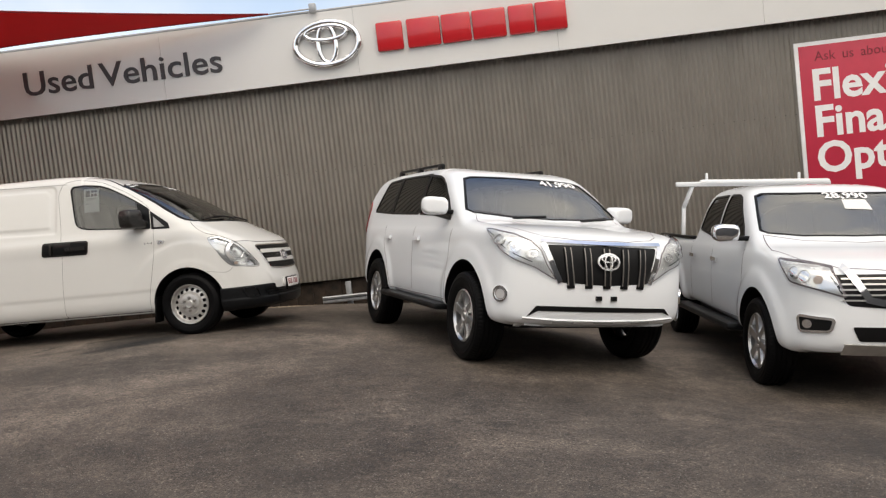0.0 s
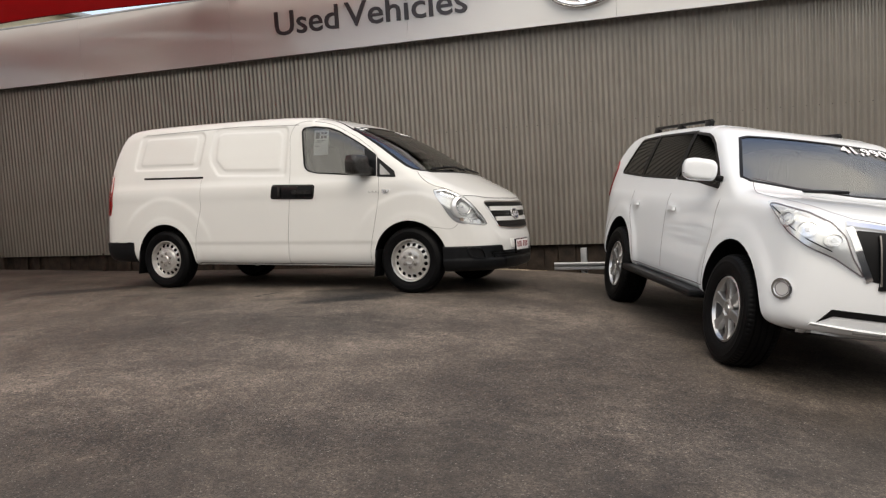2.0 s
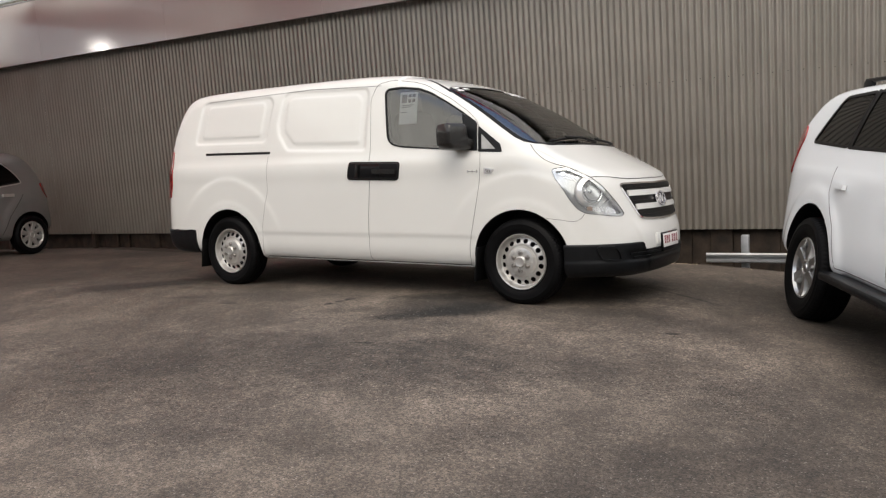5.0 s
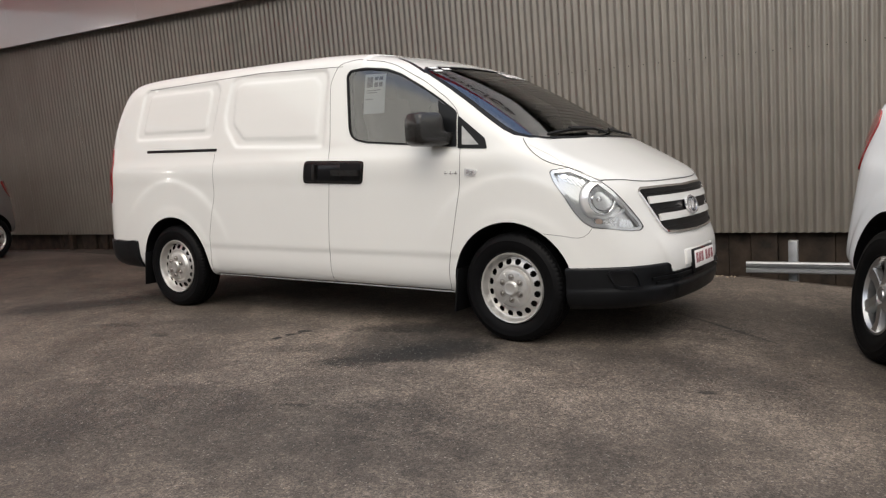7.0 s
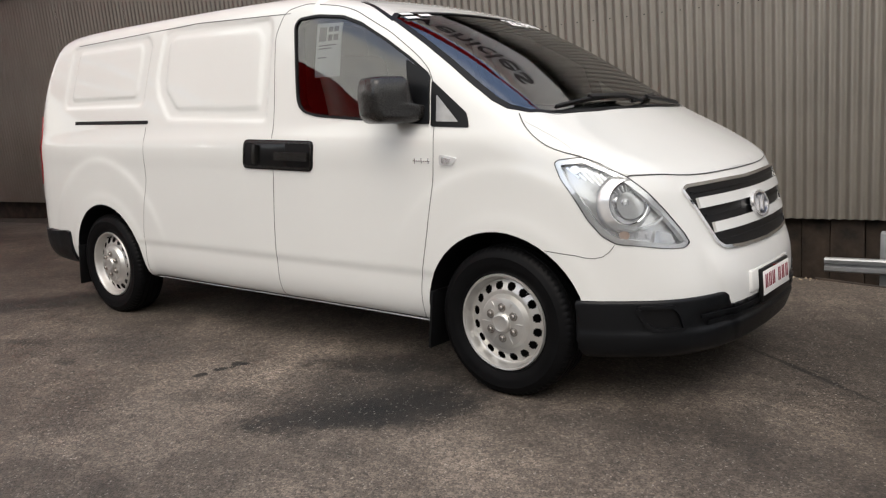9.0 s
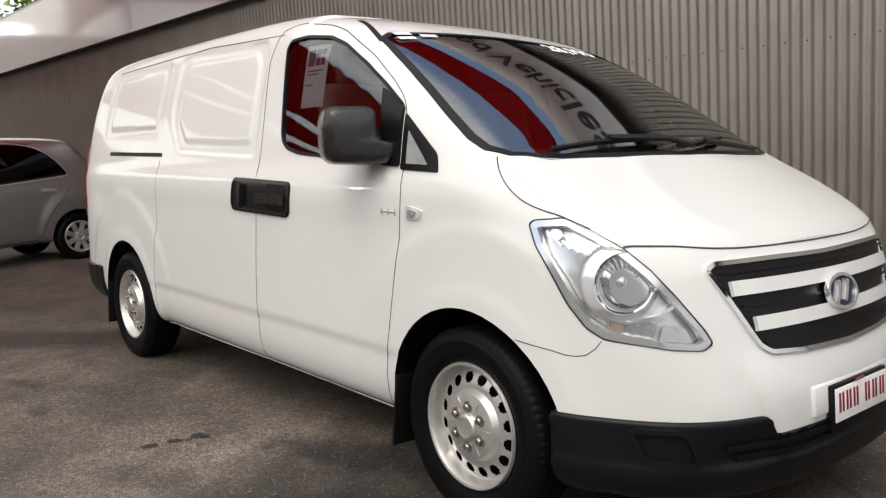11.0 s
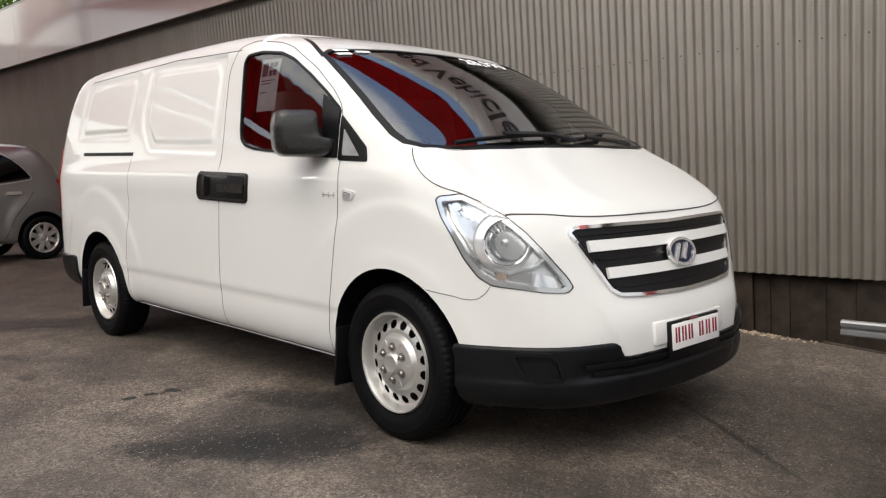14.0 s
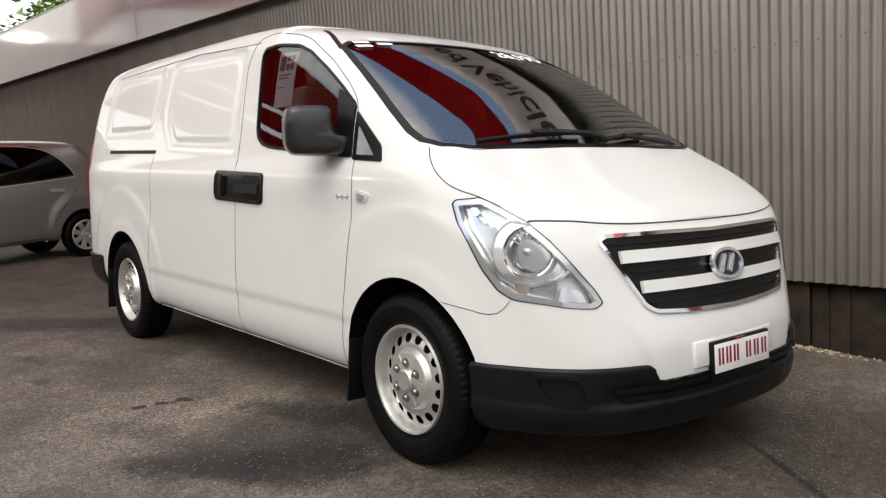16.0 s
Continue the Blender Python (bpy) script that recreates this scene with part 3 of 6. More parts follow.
for i, (x, w) in enumerate(((0.0, 0.40), (0.46, 0.50), (0.98, 0.44), (1.44, 0.50), (1.98, 0.38), (2.38, 0.46))):
    one_box("block", (w, 0.07, 0.43), (x + w / 2, -0.036, 0.215), SIGN_RED, brand, 0.03)


def ring(name, rx, rz, thick, at, mat, parent, n=64, m=12, depth=None):
    vs, fs = [], []
    for i in range(n):
        a = 2 * math.pi * i / n
        for j in range(m):
            b = 2 * math.pi * j / m
            r = thick * math.cos(b)
            vs.append((at[0] + (rx + r) * math.cos(a), at[1] + (depth or thick) * math.sin(b), at[2] + (rz + r) * math.sin(a)))
    for i in range(n):
        for j in range(m):
            fs.append((i * m + j, i * m + (j + 1) % m, (i + 1) % n * m + (j + 1) % m, (i + 1) % n * m + j))
    ob = link(name, vs, fs, mat, parent)
    fix(ob)
    return ob


emblem = new("fascia_emblem")
emblem.location = (-2.43, FASCIA_Y - 0.05, 3.64)
tagged(emblem, "chrome oval ring emblem on the white fascia", "emblem")
ring("outer_ring", 0.48, 0.315, 0.05, (0, 0, 0), CHROME, emblem)
ring("inner_ring", 0.31, 0.105, 0.045, (0, 0, 0.155), CHROME, emblem)
ring("upright_ring", 0.135, 0.275, 0.045, (0, 0.004, -0.01), CHROME, emblem)

poster = new("poster")
poster.location = (4.46, WALL_Y - 0.03, 0.0)
tagged(poster, "red finance poster with white border and lettering", "poster")
POSTER_RED = material("poster_red", (0.50, 0.022, 0.055), 0.4, vary=0.04)
one_box("board", (3.4, 0.02, 3.0), (1.7, 0, 1.32), CHALK, poster, 0.003)
one_box("face", (3.28, 0.01, 2.88), (1.7, -0.013, 1.32), POSTER_RED, poster, 0.002)
for w, x in (("Ask", 0.28), ("us", 0.68), ("about", 0.95)):
    words("small_word", w, 0.20, MAROON, Matrix.Translation((x, -0.02, 2.53)) @ upright, 0.004, poster, "dark small lettering")
for i, w in enumerate(("Flexible", "Finance", "Options")):
    words("large_line", w, 0.64, CHALK, Matrix.Translation((0.20, -0.02, 1.96 - 0.54 * i)) @ upright, 0.004, poster, "white lettering", "LEFT", 1.0, 0.016)

# rail on posts below the wall
rail = new("guard_rail")
tagged(rail, "galvanised steel rail on posts beside the wall footing", "guard rail")
section = [(0.0, 0.052), (-0.030, 0.050), (-0.038, 0.038), (-0.036, 0.014), (-0.012, 0.004), (-0.012, -0.006), (-0.036, -0.016), (-0.038, -0.042), (-0.030, -0.052), (0.0, -0.054)]
bv = [(x, 12.80 + y, z - 0.19) for x in (-2.95, 1.25) for y, z in section]
m = len(section)
link("beam", bv, [(k, (k + 1) % m, m + (k + 1) % m, m + k) for k in range(m)] + [tuple(range(m))[::-1], tuple(range(m, 2 * m))], GALV, rail, "ribbed galvanised beam", 25)
for x in (-2.55, -0.6):
    one_box("post", (0.08, 0.08, 0.80), (x, 12.86, -0.35), GALV, rail, 0.006)

# broken stones and dry leaves along the edge of the asphalt
rnd = random.Random(4)
PEBBLE = material("pale_gravel", (0.34, 0.28, 0.20), 0.9, vary=0.4, scale=30)
pv, pf = [], []
for i in range(460):
    x = rnd.uniform(-16, 1.0) if i < 50 else rnd.gauss(-3.45, 0.22)
    y = EDGE + rnd.gauss(-0.02, 0.04) if i % 3 else EDGE + rnd.uniform(-0.1, 0.25)
    z = float(ground_z(x, min(y, EDGE))) - (0.0 if y < EDGE else min(0.12, (y - EDGE) * 2))
    r = rnd.uniform(0.005, 0.015)
    k = len(pv)
    for d in ((1, 0, 0), (0, 1, 0), (-1, 0, 0), (0, -1, 0), (0, 0, 1)):
        j = rnd.uniform(0.6, 1.2)
        pv.append((x + r * j * d[0], y + r * j * d[1], z + 0.8 * r * j * d[2]))
    pf += [(k, k + 1, k + 4), (k + 1, k + 2, k + 4), (k + 2, k + 3, k + 4), (k + 3, k, k + 4)]
tagged(link("gravel", pv, pf, PEBBLE, None, "", 0), "pale loose gravel and leaf litter along the asphalt edge", "gravel", kind="stuff")
# timber edging between the asphalt and the earth
edging = new("edging")
tagged(edging, "dark timber edging along the asphalt", "edging", kind="structure")
for i in range(9):
    x0 = -2.95 + 1.25 * i
    z0 = float(ground_z(x0 + 0.6, EDGE))
    one_box("board", (1.23, 0.06, 0.24), (x0 + 0.6, EDGE + 0.06, z0 - 0.13), SLEEPER, edging, 0.012, (0, 57.3 * math.atan2(float(ground_z(x0, EDGE)) - float(ground_z(x0 + 1.2, EDGE)), 1.2), 0))

# unseen plain walls added behind and beside the camera to block low sky light
CLOSE = material("added_wall", (0.17, 0.158, 0.142), 0.8, vary=0.15, scale=0.6, bump=0.2)
for nm, sz, at in (("blocker_south", (90, 0.3, 8.0), (-15, -16, 3.4)), ("blocker_east", (0.3, 32, 5.5), (24, 0, 1.6)), ("blocker_west", (0.3, 30, 7.0), (-36, -2, 2.6))):
    tagged(one_box(nm, sz, at, CLOSE, None, 0.02), "plain unseen wall added to block low sky light", "wall", kind="structure")


# ---- vehicles ----
def shape(side, front, plan, bow, k, extra=None):
    """The solid of a body: its outlines from the side, the front and above, cut into one another with rounded edges."""
    s, fr, pl = Table(chaikin(side, 2)), Table(chaikin(front + [(-y, z) for y, z in front[::-1]], 2)), Table(chaikin(plan + [(x, -y) for x, y in plan[::-1]], 2))

    def f(x, y, z):
        d = smax(s(x + bow * y * y * np.where(x > -1.2, 1, -0.7), z), fr(y, z), k[0])
        d = smax(d, pl(x, y), k[1])
        return d + (extra(x, np.abs(y), z) if extra else 0)
    return f


def bump(x, z, cx, cz, rx, rz):
    return np.exp(-(((x - cx) / rx) ** 2 + ((z - cz) / rz) ** 2))


def plateau(t, a, b, e):
    """1 between a and b, 0 outside, with soft edges of width e."""
    return 1 / (1 + np.exp(-(t - a) / e)) / (1 + np.exp((t - b) / e))


def side_planes(f):
    r = Side(f, (1, 0, 0), (0, 0, 1), 1.3)
    l = Side(f, (-1, 0, 0), (0, 0, 1), 1.3)
    return r, l


def mirror(pts):
    return [(-x, z) for x, z in pts][::-1]


def slab(side, outline, s0, s1):
    """An outline of a plane carried along its normal, as a closed mesh."""
    n = len(outline)
    q = np.array(outline)
    flat = q[:, :1] * side.u + q[:, 1:] * side.v
    vs = np.concatenate([flat + side.n * s0, flat + side.n * s1])
    return vs, [(i, (i + 1) % n, n + (i + 1) % n, n + i) for i in range(n)] + [tuple(range(n))[::-1], tuple(range(n, 2 * n))]


def tyre_profile(r, w, rim):
    """Half sections (radius, along) of a road tyre: bead, bulged wall with two moulded rings, shoulder and four tread grooves."""
    h = w / 2
    d = r - rim
    half = [(rim, 0.72), (rim + 0.010, 0.86), (rim + 0.014, 0.88), (rim + 0.017, 0.865), (rim + d * 0.30, 0.965), (rim + d * 0.48, 1.0), (rim + d * 0.62, 0.995), (rim + d * 0.645, 1.005), (rim + d * 0.67, 0.985), (r - 0.026, 0.945), (r - 0.021, 0.905), (r - 0.013, 0.86), (r - 0.005, 0.77), (r - 0.001, 0.64),
            (r, 0.56), (r - 0.008, 0.545), (r - 0.008, 0.495), (r, 0.48), (r, 0.20), (r - 0.008, 0.19), (r - 0.008, 0.13), (r, 0.12)]
    return [(a, -b * h) for a, b in half] + [(a, b * h) for a, b in half[::-1]]


AMBER_PALE = material("pale_amber_lens", (0.55, 0.43, 0.36), 0.15, vary=0.1, coat=1)
SHELL = material("mirror_shell_plastic", (0.012, 0.011, 0.010), 0.27, vary=0.1, bump=0.015, bump_scale=300, spec=0.6)
BADGE = material("bright_badge_chrome", (0.92, 0.92, 0.93), 0.22, metal=0.8, vary=0.02)
NAVY = material("dark_blue_enamel", (0.012, 0.020, 0.045), 0.2, vary=0.1)
NUT = material("nut_steel", (0.30, 0.28, 0.26), 0.35, metal=0.9, vary=0.1)


def steel_rim(parent, rim, h):
    """A pressed steel wheel: flange, deep well, a dished disc with sixteen holes, a raised hat with nuts and a cap."""
    prof = [(rim, -0.72), (rim + 0.007, -0.82), (rim + 0.002, -0.92), (rim - 0.006, -0.90), (rim - 0.011, -0.80), (rim - 0.014, -0.68), (rim - 0.018, -0.56), (rim - 0.021, -0.50), (rim - 0.025, -0.48), (rim - 0.029, -0.485),
            (rim - 0.032, -0.50), (rim - 0.039, -0.53), (rim - 0.052, -0.58), (rim - 0.060, -0.61), (rim - 0.067, -0.635), (rim - 0.075, -0.65), (rim - 0.083, -0.635), (rim - 0.087, -0.64),
            (rim - 0.093, -0.72), (rim - 0.100, -0.85), (0.098, -0.885), (0.055, -0.91), (0.047, -0.91), (0.0455, -1.00), (0.040, -1.06), (0.034, -1.075), (0.030, -1.06), (0.0005, -1.07)]
    prof = [(r, d * h) for r, d in prof]
    per = 10
    n, m = 16 * per, len(prof)
    vs, fs = lathe(prof, n)
    keep = []
    for f in fs:
        j, i = f[0] % m, (f[0] // m) % per
        if (j in (11, 12) and 2 <= i <= 7) or (j in (10, 13) and 3 <= i <= 6):
            continue
        keep.append(f)
    ob = link("rim", vs, keep, SILVER, parent, "silver pressed-steel rim with round-cornered holes", 30)
    fix(ob)
    vs, fs = lathe([(rim - 0.034, -0.12 * h), (rim - 0.034, 0.8 * h)], 48)
    link("barrel", vs, fs, BLACK, parent)
    vs, fs = lathe([(rim - 0.036, -0.08 * h), (0.0005, -0.08 * h)], 48)
    link("brake_disc", vs, fs, BLACK, parent)
    bm = bmesh.new()
    bmesh.ops.create_cone(bm, segments=10, radius1=0.006, radius2=0.004, depth=0.035, cap_ends=True, matrix=pose((rim - 0.030) * 0.66, -0.62 * h, (rim - 0.030) * 0.75, 90, 0, 0))
    part("valve", bm, BLACK, parent, "black tyre valve")
    for q in range(6):
        a = 2 * math.pi * (q + 0.5) / 6
        vs, fs = lathe([(0.0205, -0.895 * h), (0.0195, -0.925 * h), (0.0165, -0.93 * h), (0.0150, -0.87 * h), (0.0125, -0.865 * h), (0.0120, -1.01 * h), (0.009, -1.05 * h), (0.0005, -1.06 * h)], 12)
        o = link("wheel_nut", vs, fs, NUT, parent, "steel wheel nut", 20)
        o.location = (0.069 * math.cos(a), 0, 0.069 * math.sin(a))
        bm = bmesh.new()
        box(bm, (0.046, 0.004, 0.005), (0.083, -0.892 * h, 0), 0.0015, (0, 0, -3))
        o = part("rib", bm, SILVER, parent)
        o.matrix_basis = pose(0, 0, 0, 0, 30 + 60 * q + 30, 0)


def spoke_rim(parent, rim, h, n, width, mat):
    prof = [(rim, -0.72 * h), (rim + 0.006, -0.82 * h), (rim - 0.006, -0.86 * h), (rim - 0.02, -0.70 * h), (rim - 0.03, 0.7 * h)]
    vs, fs = lathe(prof, 64)
    fix(link("rim", vs, fs, mat, parent, "silver alloy rim", 30))
    vs, fs = lathe([(rim - 0.03, -0.15 * h), (0.0005, -0.15 * h)], 48)
    link("brake_disc", vs, fs, BLACK, parent)
    vs, fs = lathe([(0.085, -0.3 * h), (0.085, -0.70 * h), (0.05, -0.78 * h), (0.035, -0.70 * h), (0.03, -0.78 * h), (0.0005, -0.80 * h)], 32)
    fix(link("hub_cap", vs, fs, mat, parent, "", 30))
    for q in range(n):
        bm = bmesh.new()
        r0, r1 = 0.06, rim - 0.008
        w0, w1 = width * 0.75, width
        pts = [(r0, -w0 / 2), (r1 * 0.75, -w1 * 0.36), (r1, -w1 / 2), (r1, w1 / 2), (r1 * 0.75, w1 * 0.36), (r0, w0 / 2)]
        hi = [bm.verts.new((x, (-0.74 if x < r1 * 0.9 else -0.80) * h, z)) for x, z in pts]
        lo = [bm.verts.new((x, -0.45 * h, z * 1.25)) for x, z in pts]
        bm.faces.new(hi)
        for i in range(6):
            j = (i + 1) % 6
            bm.faces.new((hi[i], lo[i], lo[j], hi[j]))
        bmesh.ops.recalc_face_normals(bm, faces=bm.faces)
        bmesh.ops.bevel(bm, geom=[e for e in bm.edges if all(v in hi for v in e.verts)], offset=0.006, segments=2, affect="EDGES")
        bmesh.ops.rotate(bm, verts=bm.verts, cent=(0, 0, 0), matrix=Matrix.Rotation(2 * math.pi * q / n + 0.3, 3, "Y"))
        part("spoke", bm, mat, parent, "", 30)


def wheel(parent, x, y, r, w, rim, rim_maker, turn=0.0):
    prof = tyre_profile(r, w, rim)
    n, m = 288, len(prof)
    vs, fs = lathe(prof, n)
    vs = np.array(vs)
    # sipes cut across both shoulders, three to a block and a half
    for k in list(range(11, 14)) + list(range(m - 14, m - 11)):
        for i in range(0, n, 4):
            vs[i * m + k] *= (1 - 0.0035 / r, 1 - 0.008, 1 - 0.0035 / r)
    t = link("wheel", vs, fs, RUBBER, parent, "black road tyre on its wheel", 28)
    fix(t)
    t.matrix_basis = pose(x, y, r - 0.006, 0, 0, turn if y < 0 else 180 + turn) @ pose(0, 0, 0, 0, 17 * x, 0)
    rim_maker(t, rim, w / 2)
    return t


def cabin_hollow(f, lo, hi, wall=0.06, cell=0.06):
    lo, hi = np.array(lo), np.array(hi)

    def g(x, y, z):
        d = f(x, y, z) + wall
        for k, q in enumerate((x, y, z)):
            d = np.maximum(d, np.maximum(lo[k] - q, q - hi[k]))
        return d
    return surface(g, lo - 0.15, hi + 0.15, cell)


def seat(parent, x, y, mat=SEAT):
    bm = bmesh.new()
    box(bm, (0.52, 0.50, 0.16), (x, y, 0.98), 0.05, (0, -6, 0), 3)
    s = part("seat", bm, mat, parent, "grey cloth seat")
    bm = bmesh.new()
    box(bm, (0.14, 0.48, 0.62), (x - 0.28, y, 1.28), 0.06, (0, -14, 0), 3)
    part("backrest", bm, mat, s)
    bm = bmesh.new()
    box(bm, (0.10, 0.26, 0.18), (x - 0.37, y, 1.66), 0.045, (0, -10, 0), 3)
    part("headrest", bm, mat, s)


MIRROR_OVAL = [(0.50, 0.10), (0.44, 0.40), (0.20, 0.50), (-0.36, 0.46), (-0.48, 0.26), (-0.50, -0.16), (-0.42, -0.46), (0.30, -0.48), (0.47, -0.28)]
MIRROR_VAN = [(0.49, 0.22), (0.42, 0.46), (0.28, 0.50), (-0.30, 0.50), (-0.40, 0.42), (-0.44, 0.10), (-0.50, -0.10), (-0.80, -0.12), (-0.80, -0.44), (-0.40, -0.50), (0.34, -0.47), (0.47, -0.30)]


def door_mirror(parent, x, y, z, size, shell, sign, arm=0.10, yaw=8, outline=MIRROR_OVAL, lift=0.0):
    """A door mirror: a domed shell, its glass and arm. sign -1: the right side. The outline runs outward and up in parts of the shell's size."""
    a, b, c = size
    loop = corners(outline, 0.14, 4)
    n = len(loop)
    rows = ((-0.50, 0.90), (-0.50, 0.985), (-0.46, 1.0), (0.0, 1.0), (0.22, 0.98), (0.36, 0.94), (0.44, 0.88), (0.49, 0.78), (0.51, 0.60), (0.52, 0.35))
    vs = [(a * u, sign * b * (o * k + 0.03 * (1 - k)), c * (w * k - 0.06 * (1 - k))) for u, k in rows for o, w in loop]
    fs = [(i * n + j, i * n + (j + 1) % n, (i + 1) * n + (j + 1) % n, (i + 1) * n + j) for i in range(len(rows) - 1) for j in range(n)]
    fs += [tuple(range(n))[::-1], tuple((len(rows) - 1) * n + j for j in range(n))]
    o = link("door_mirror", vs, fs, shell, parent, "", 50)
    fix(o)
    o.matrix_basis = pose(x, y, z, lift * sign, 0, yaw * sign)
    one_box("mirror_glass", (0.012, b * 0.76, c * 0.78), (-a / 2 - 0.001, sign * b * 0.02, 0), CHROME, o, 0.004)
    one_box("arm", (a * 0.5, arm * 2, c * 0.26), (-a * 0.08, -sign * (b / 2 + arm * 0.6), -c * 0.30), BLACK, o, 0.012)
    one_box("shell_seam", (a * 0.55, b * 0.62, 0.004), (a * 0.12, sign * b * 0.16, -c * 0.22), BLACK, o, 0.0)
    return o


def price(side, text, at, size, parent, tilt=0.0):
    """Marker figures laid on the windscreen: each one is carried onto the glass."""
    cu = bpy.data.curves.new("price", "FONT")
    cu.body, cu.size, cu.resolution_u, cu.align_x = text, size, 2, "CENTER"
    cu.offset = size * 0.03
    tmp = new("tmp", cu)
    me = bpy.data.meshes.new_from_object(tmp.evaluated_get(bpy.context.evaluated_depsgraph_get()))
    bpy.data.objects.remove(tmp)
    c, s = math.cos(radians(tilt)), math.sin(radians(tilt))
    pts = [(at[0] + v.co.x * c - v.co.y * s, at[1] + v.co.x * s + v.co.y * c) for v in me.vertices]
    top, _ = side.lay(pts, 0.006)
    for v, q in zip(me.vertices, top):
        v.co = q
    me.materials.clear()
    me.materials.append(CHALK)
    ob = new("price_figures", me)
    ob.parent = parent
    ob["label"] = "white marker price figures"


def ellipse(cx, cy, rx, ry, n=28, turn=0.0):
    c, s = math.cos(turn), math.sin(turn)
    return [(cx + rx * math.cos(a) * c - ry * math.sin(a) * s, cy + rx * math.cos(a) * s + ry * math.sin(a) * c) for a in (2 * math.pi * i / n for i in range(n))]


# ---- the panel van ----
def build_van():
    van = new("panel_van")
    van.matrix_basis = VAN
    tagged(van, "white panel van with steel wheels and black lower bumpers", "van")
    side = [(0.84, 0.19), (0.88, 0.32), (0.88, 0.50), (0.845, 0.59), (0.815, 0.68), (0.76, 0.86), (0.715, 0.955), (0.66, 1.005), (0.50, 1.09), (0.31, 1.185), (0.20, 1.245), (-0.05, 1.405), (-0.30, 1.56), (-0.60, 1.71),
            (-0.92, 1.84), (-1.3, 1.92), (-1.8, 1.965), (-3.0, 1.965), (-3.70, 1.945), (-3.95, 1.875), (-4.10, 1.62), (-4.20, 1.25), (-4.27, 0.8), (-4.30, 0.5), (-4.26, 0.36), (-4.1, 0.30), (-3.0, 0.25), (-0.3, 0.25)]
    front = [(0, 0.12), (0.80, 0.15), (0.915, 0.24), (0.945, 0.40), (0.955, 0.52), (0.962, 0.80), (0.958, 1.02), (0.948, 1.14), (0.915, 1.20), (0.895, 1.28), (0.87, 1.38), (0.835, 1.55), (0.79, 1.75), (0.75, 1.87), (0.65, 1.945), (0.3, 1.985), (0, 1.99)]
    plan = [(0.90, 0), (0.895, 0.3), (0.85, 0.50), (0.74, 0.67), (0.57, 0.81), (0.30, 0.925), (0.0, 0.965), (-3.4, 0.965), (-3.9, 0.945), (-4.15, 0.88), (-4.3, 0.70), (-4.34, 0)]

    stamps = [(Table(corners([(-2.52, 1.80), (-2.43, 1.825), (-1.53, 1.79), (-1.505, 1.73), (-1.50, 1.25), (-2.41, 1.285), (-2.53, 1.43), (-2.56, 1.53)], 0.03)),
               Table(corners([(-2.46, 1.735), (-2.40, 1.765), (-1.63, 1.745), (-1.575, 1.69), (-1.57, 1.315), (-2.33, 1.34), (-2.46, 1.465)], 0.03))),
              (Table(corners([(-3.61, 1.80), (-2.70, 1.80), (-2.645, 1.745), (-2.695, 1.375), (-3.67, 1.39)], 0.05)),
               Table(corners([(-3.52, 1.755), (-2.77, 1.755), (-2.745, 1.71), (-2.775, 1.43), (-3.58, 1.44)], 0.04)))]

    def relief(x, y, z):
        side_on = plateau(y, 0.70, 2, 0.02)
        d = 0.0
        # pressed panels where windows would be
        for outer, inner in stamps:
            d = d + 0.011 / (1 + np.exp(outer(x, z) / 0.004)) - 0.008 / (1 + np.exp(inner(x, z) / 0.0035))
        # soft shoulders over the wheels and the step along the doors
        for c, r0 in ((0.02, 0.68), (-3.18, 0.70)):
            r = np.hypot(x - c, z - 0.34)
            d = d - 0.009 * plateau(r, 0.0, r0, 0.012) * plateau(z, 0.60, 3, 0.08) - 0.006 * plateau(r, 0.0, 0.47, 0.012)
        d = d + 0.007 * plateau(z, 0.0, 0.52, 0.0035) * plateau(x, -2.8, -0.35, 0.03)
        d = d - 0.006 * plateau(z, 1.02, 1.19, 0.02) * plateau(x, -4, 0.1, 0.1)
        # the middle of the bumper stands proud
        nose = -0.016 * plateau(y, -1, 0.467 + (z - 0.46) * 0.44, 0.008) * plateau(z, 0.30, 0.62, 0.025) * plateau(x, 0.5, 3, 0.05)
        return d * side_on + nose
    f = shape(side, front, plan, 0.16, (0.16, 0.12), relief)
    p, q = surface(f, (-4.45, -1.05, 0.1), (1.05, 1.05, 2.0), 0.0165)
    body = link("body", p, q, [PAINT, BLACK, CABIN, REFLECTOR], van, "white painted steel body")
    R, L = side_planes(f)
    FR = Side(f, (0, 1, 0), (0, 0, 1), 1.6)
    TOP = Side(f, (1, 0, 0), (0, 1, 0), 2.4)
    WS = Side(f, (0, 1, 0), (-0.77, 0, 0.64), 1.7)
    door_glass = corners([(-1.262, 1.36), (-1.325, 1.73), (-1.30, 1.762), (-1.17, 1.768), (-0.99, 1.745), (-0.868, 1.702), (-0.686, 1.607), (-0.53, 1.515), (-0.395, 1.425), (-0.375, 1.21), (-0.70, 1.232), (-1.10, 1.264), (-1.195, 1.285), (-1.24, 1.315)], 0.02)
    quarter = corners([(-0.372, 1.40), (-0.355, 1.195), (-0.14, 1.185), (-0.165, 1.25)], 0.012)
    half = [(0, 0.615), (-0.39, 0.63), (-0.685, 0.668), (-0.80, 0.715), (-0.84, 0.79), (-0.842, 0.874), (-0.822, 1.038), (-0.785, 1.286), (-0.748, 1.491), (-0.712, 1.655), (-0.66, 1.69), (-0.3, 1.71), (0, 1.715)]
    screen = half + [(-a, b) for a, b in half[-2:0:-1]]

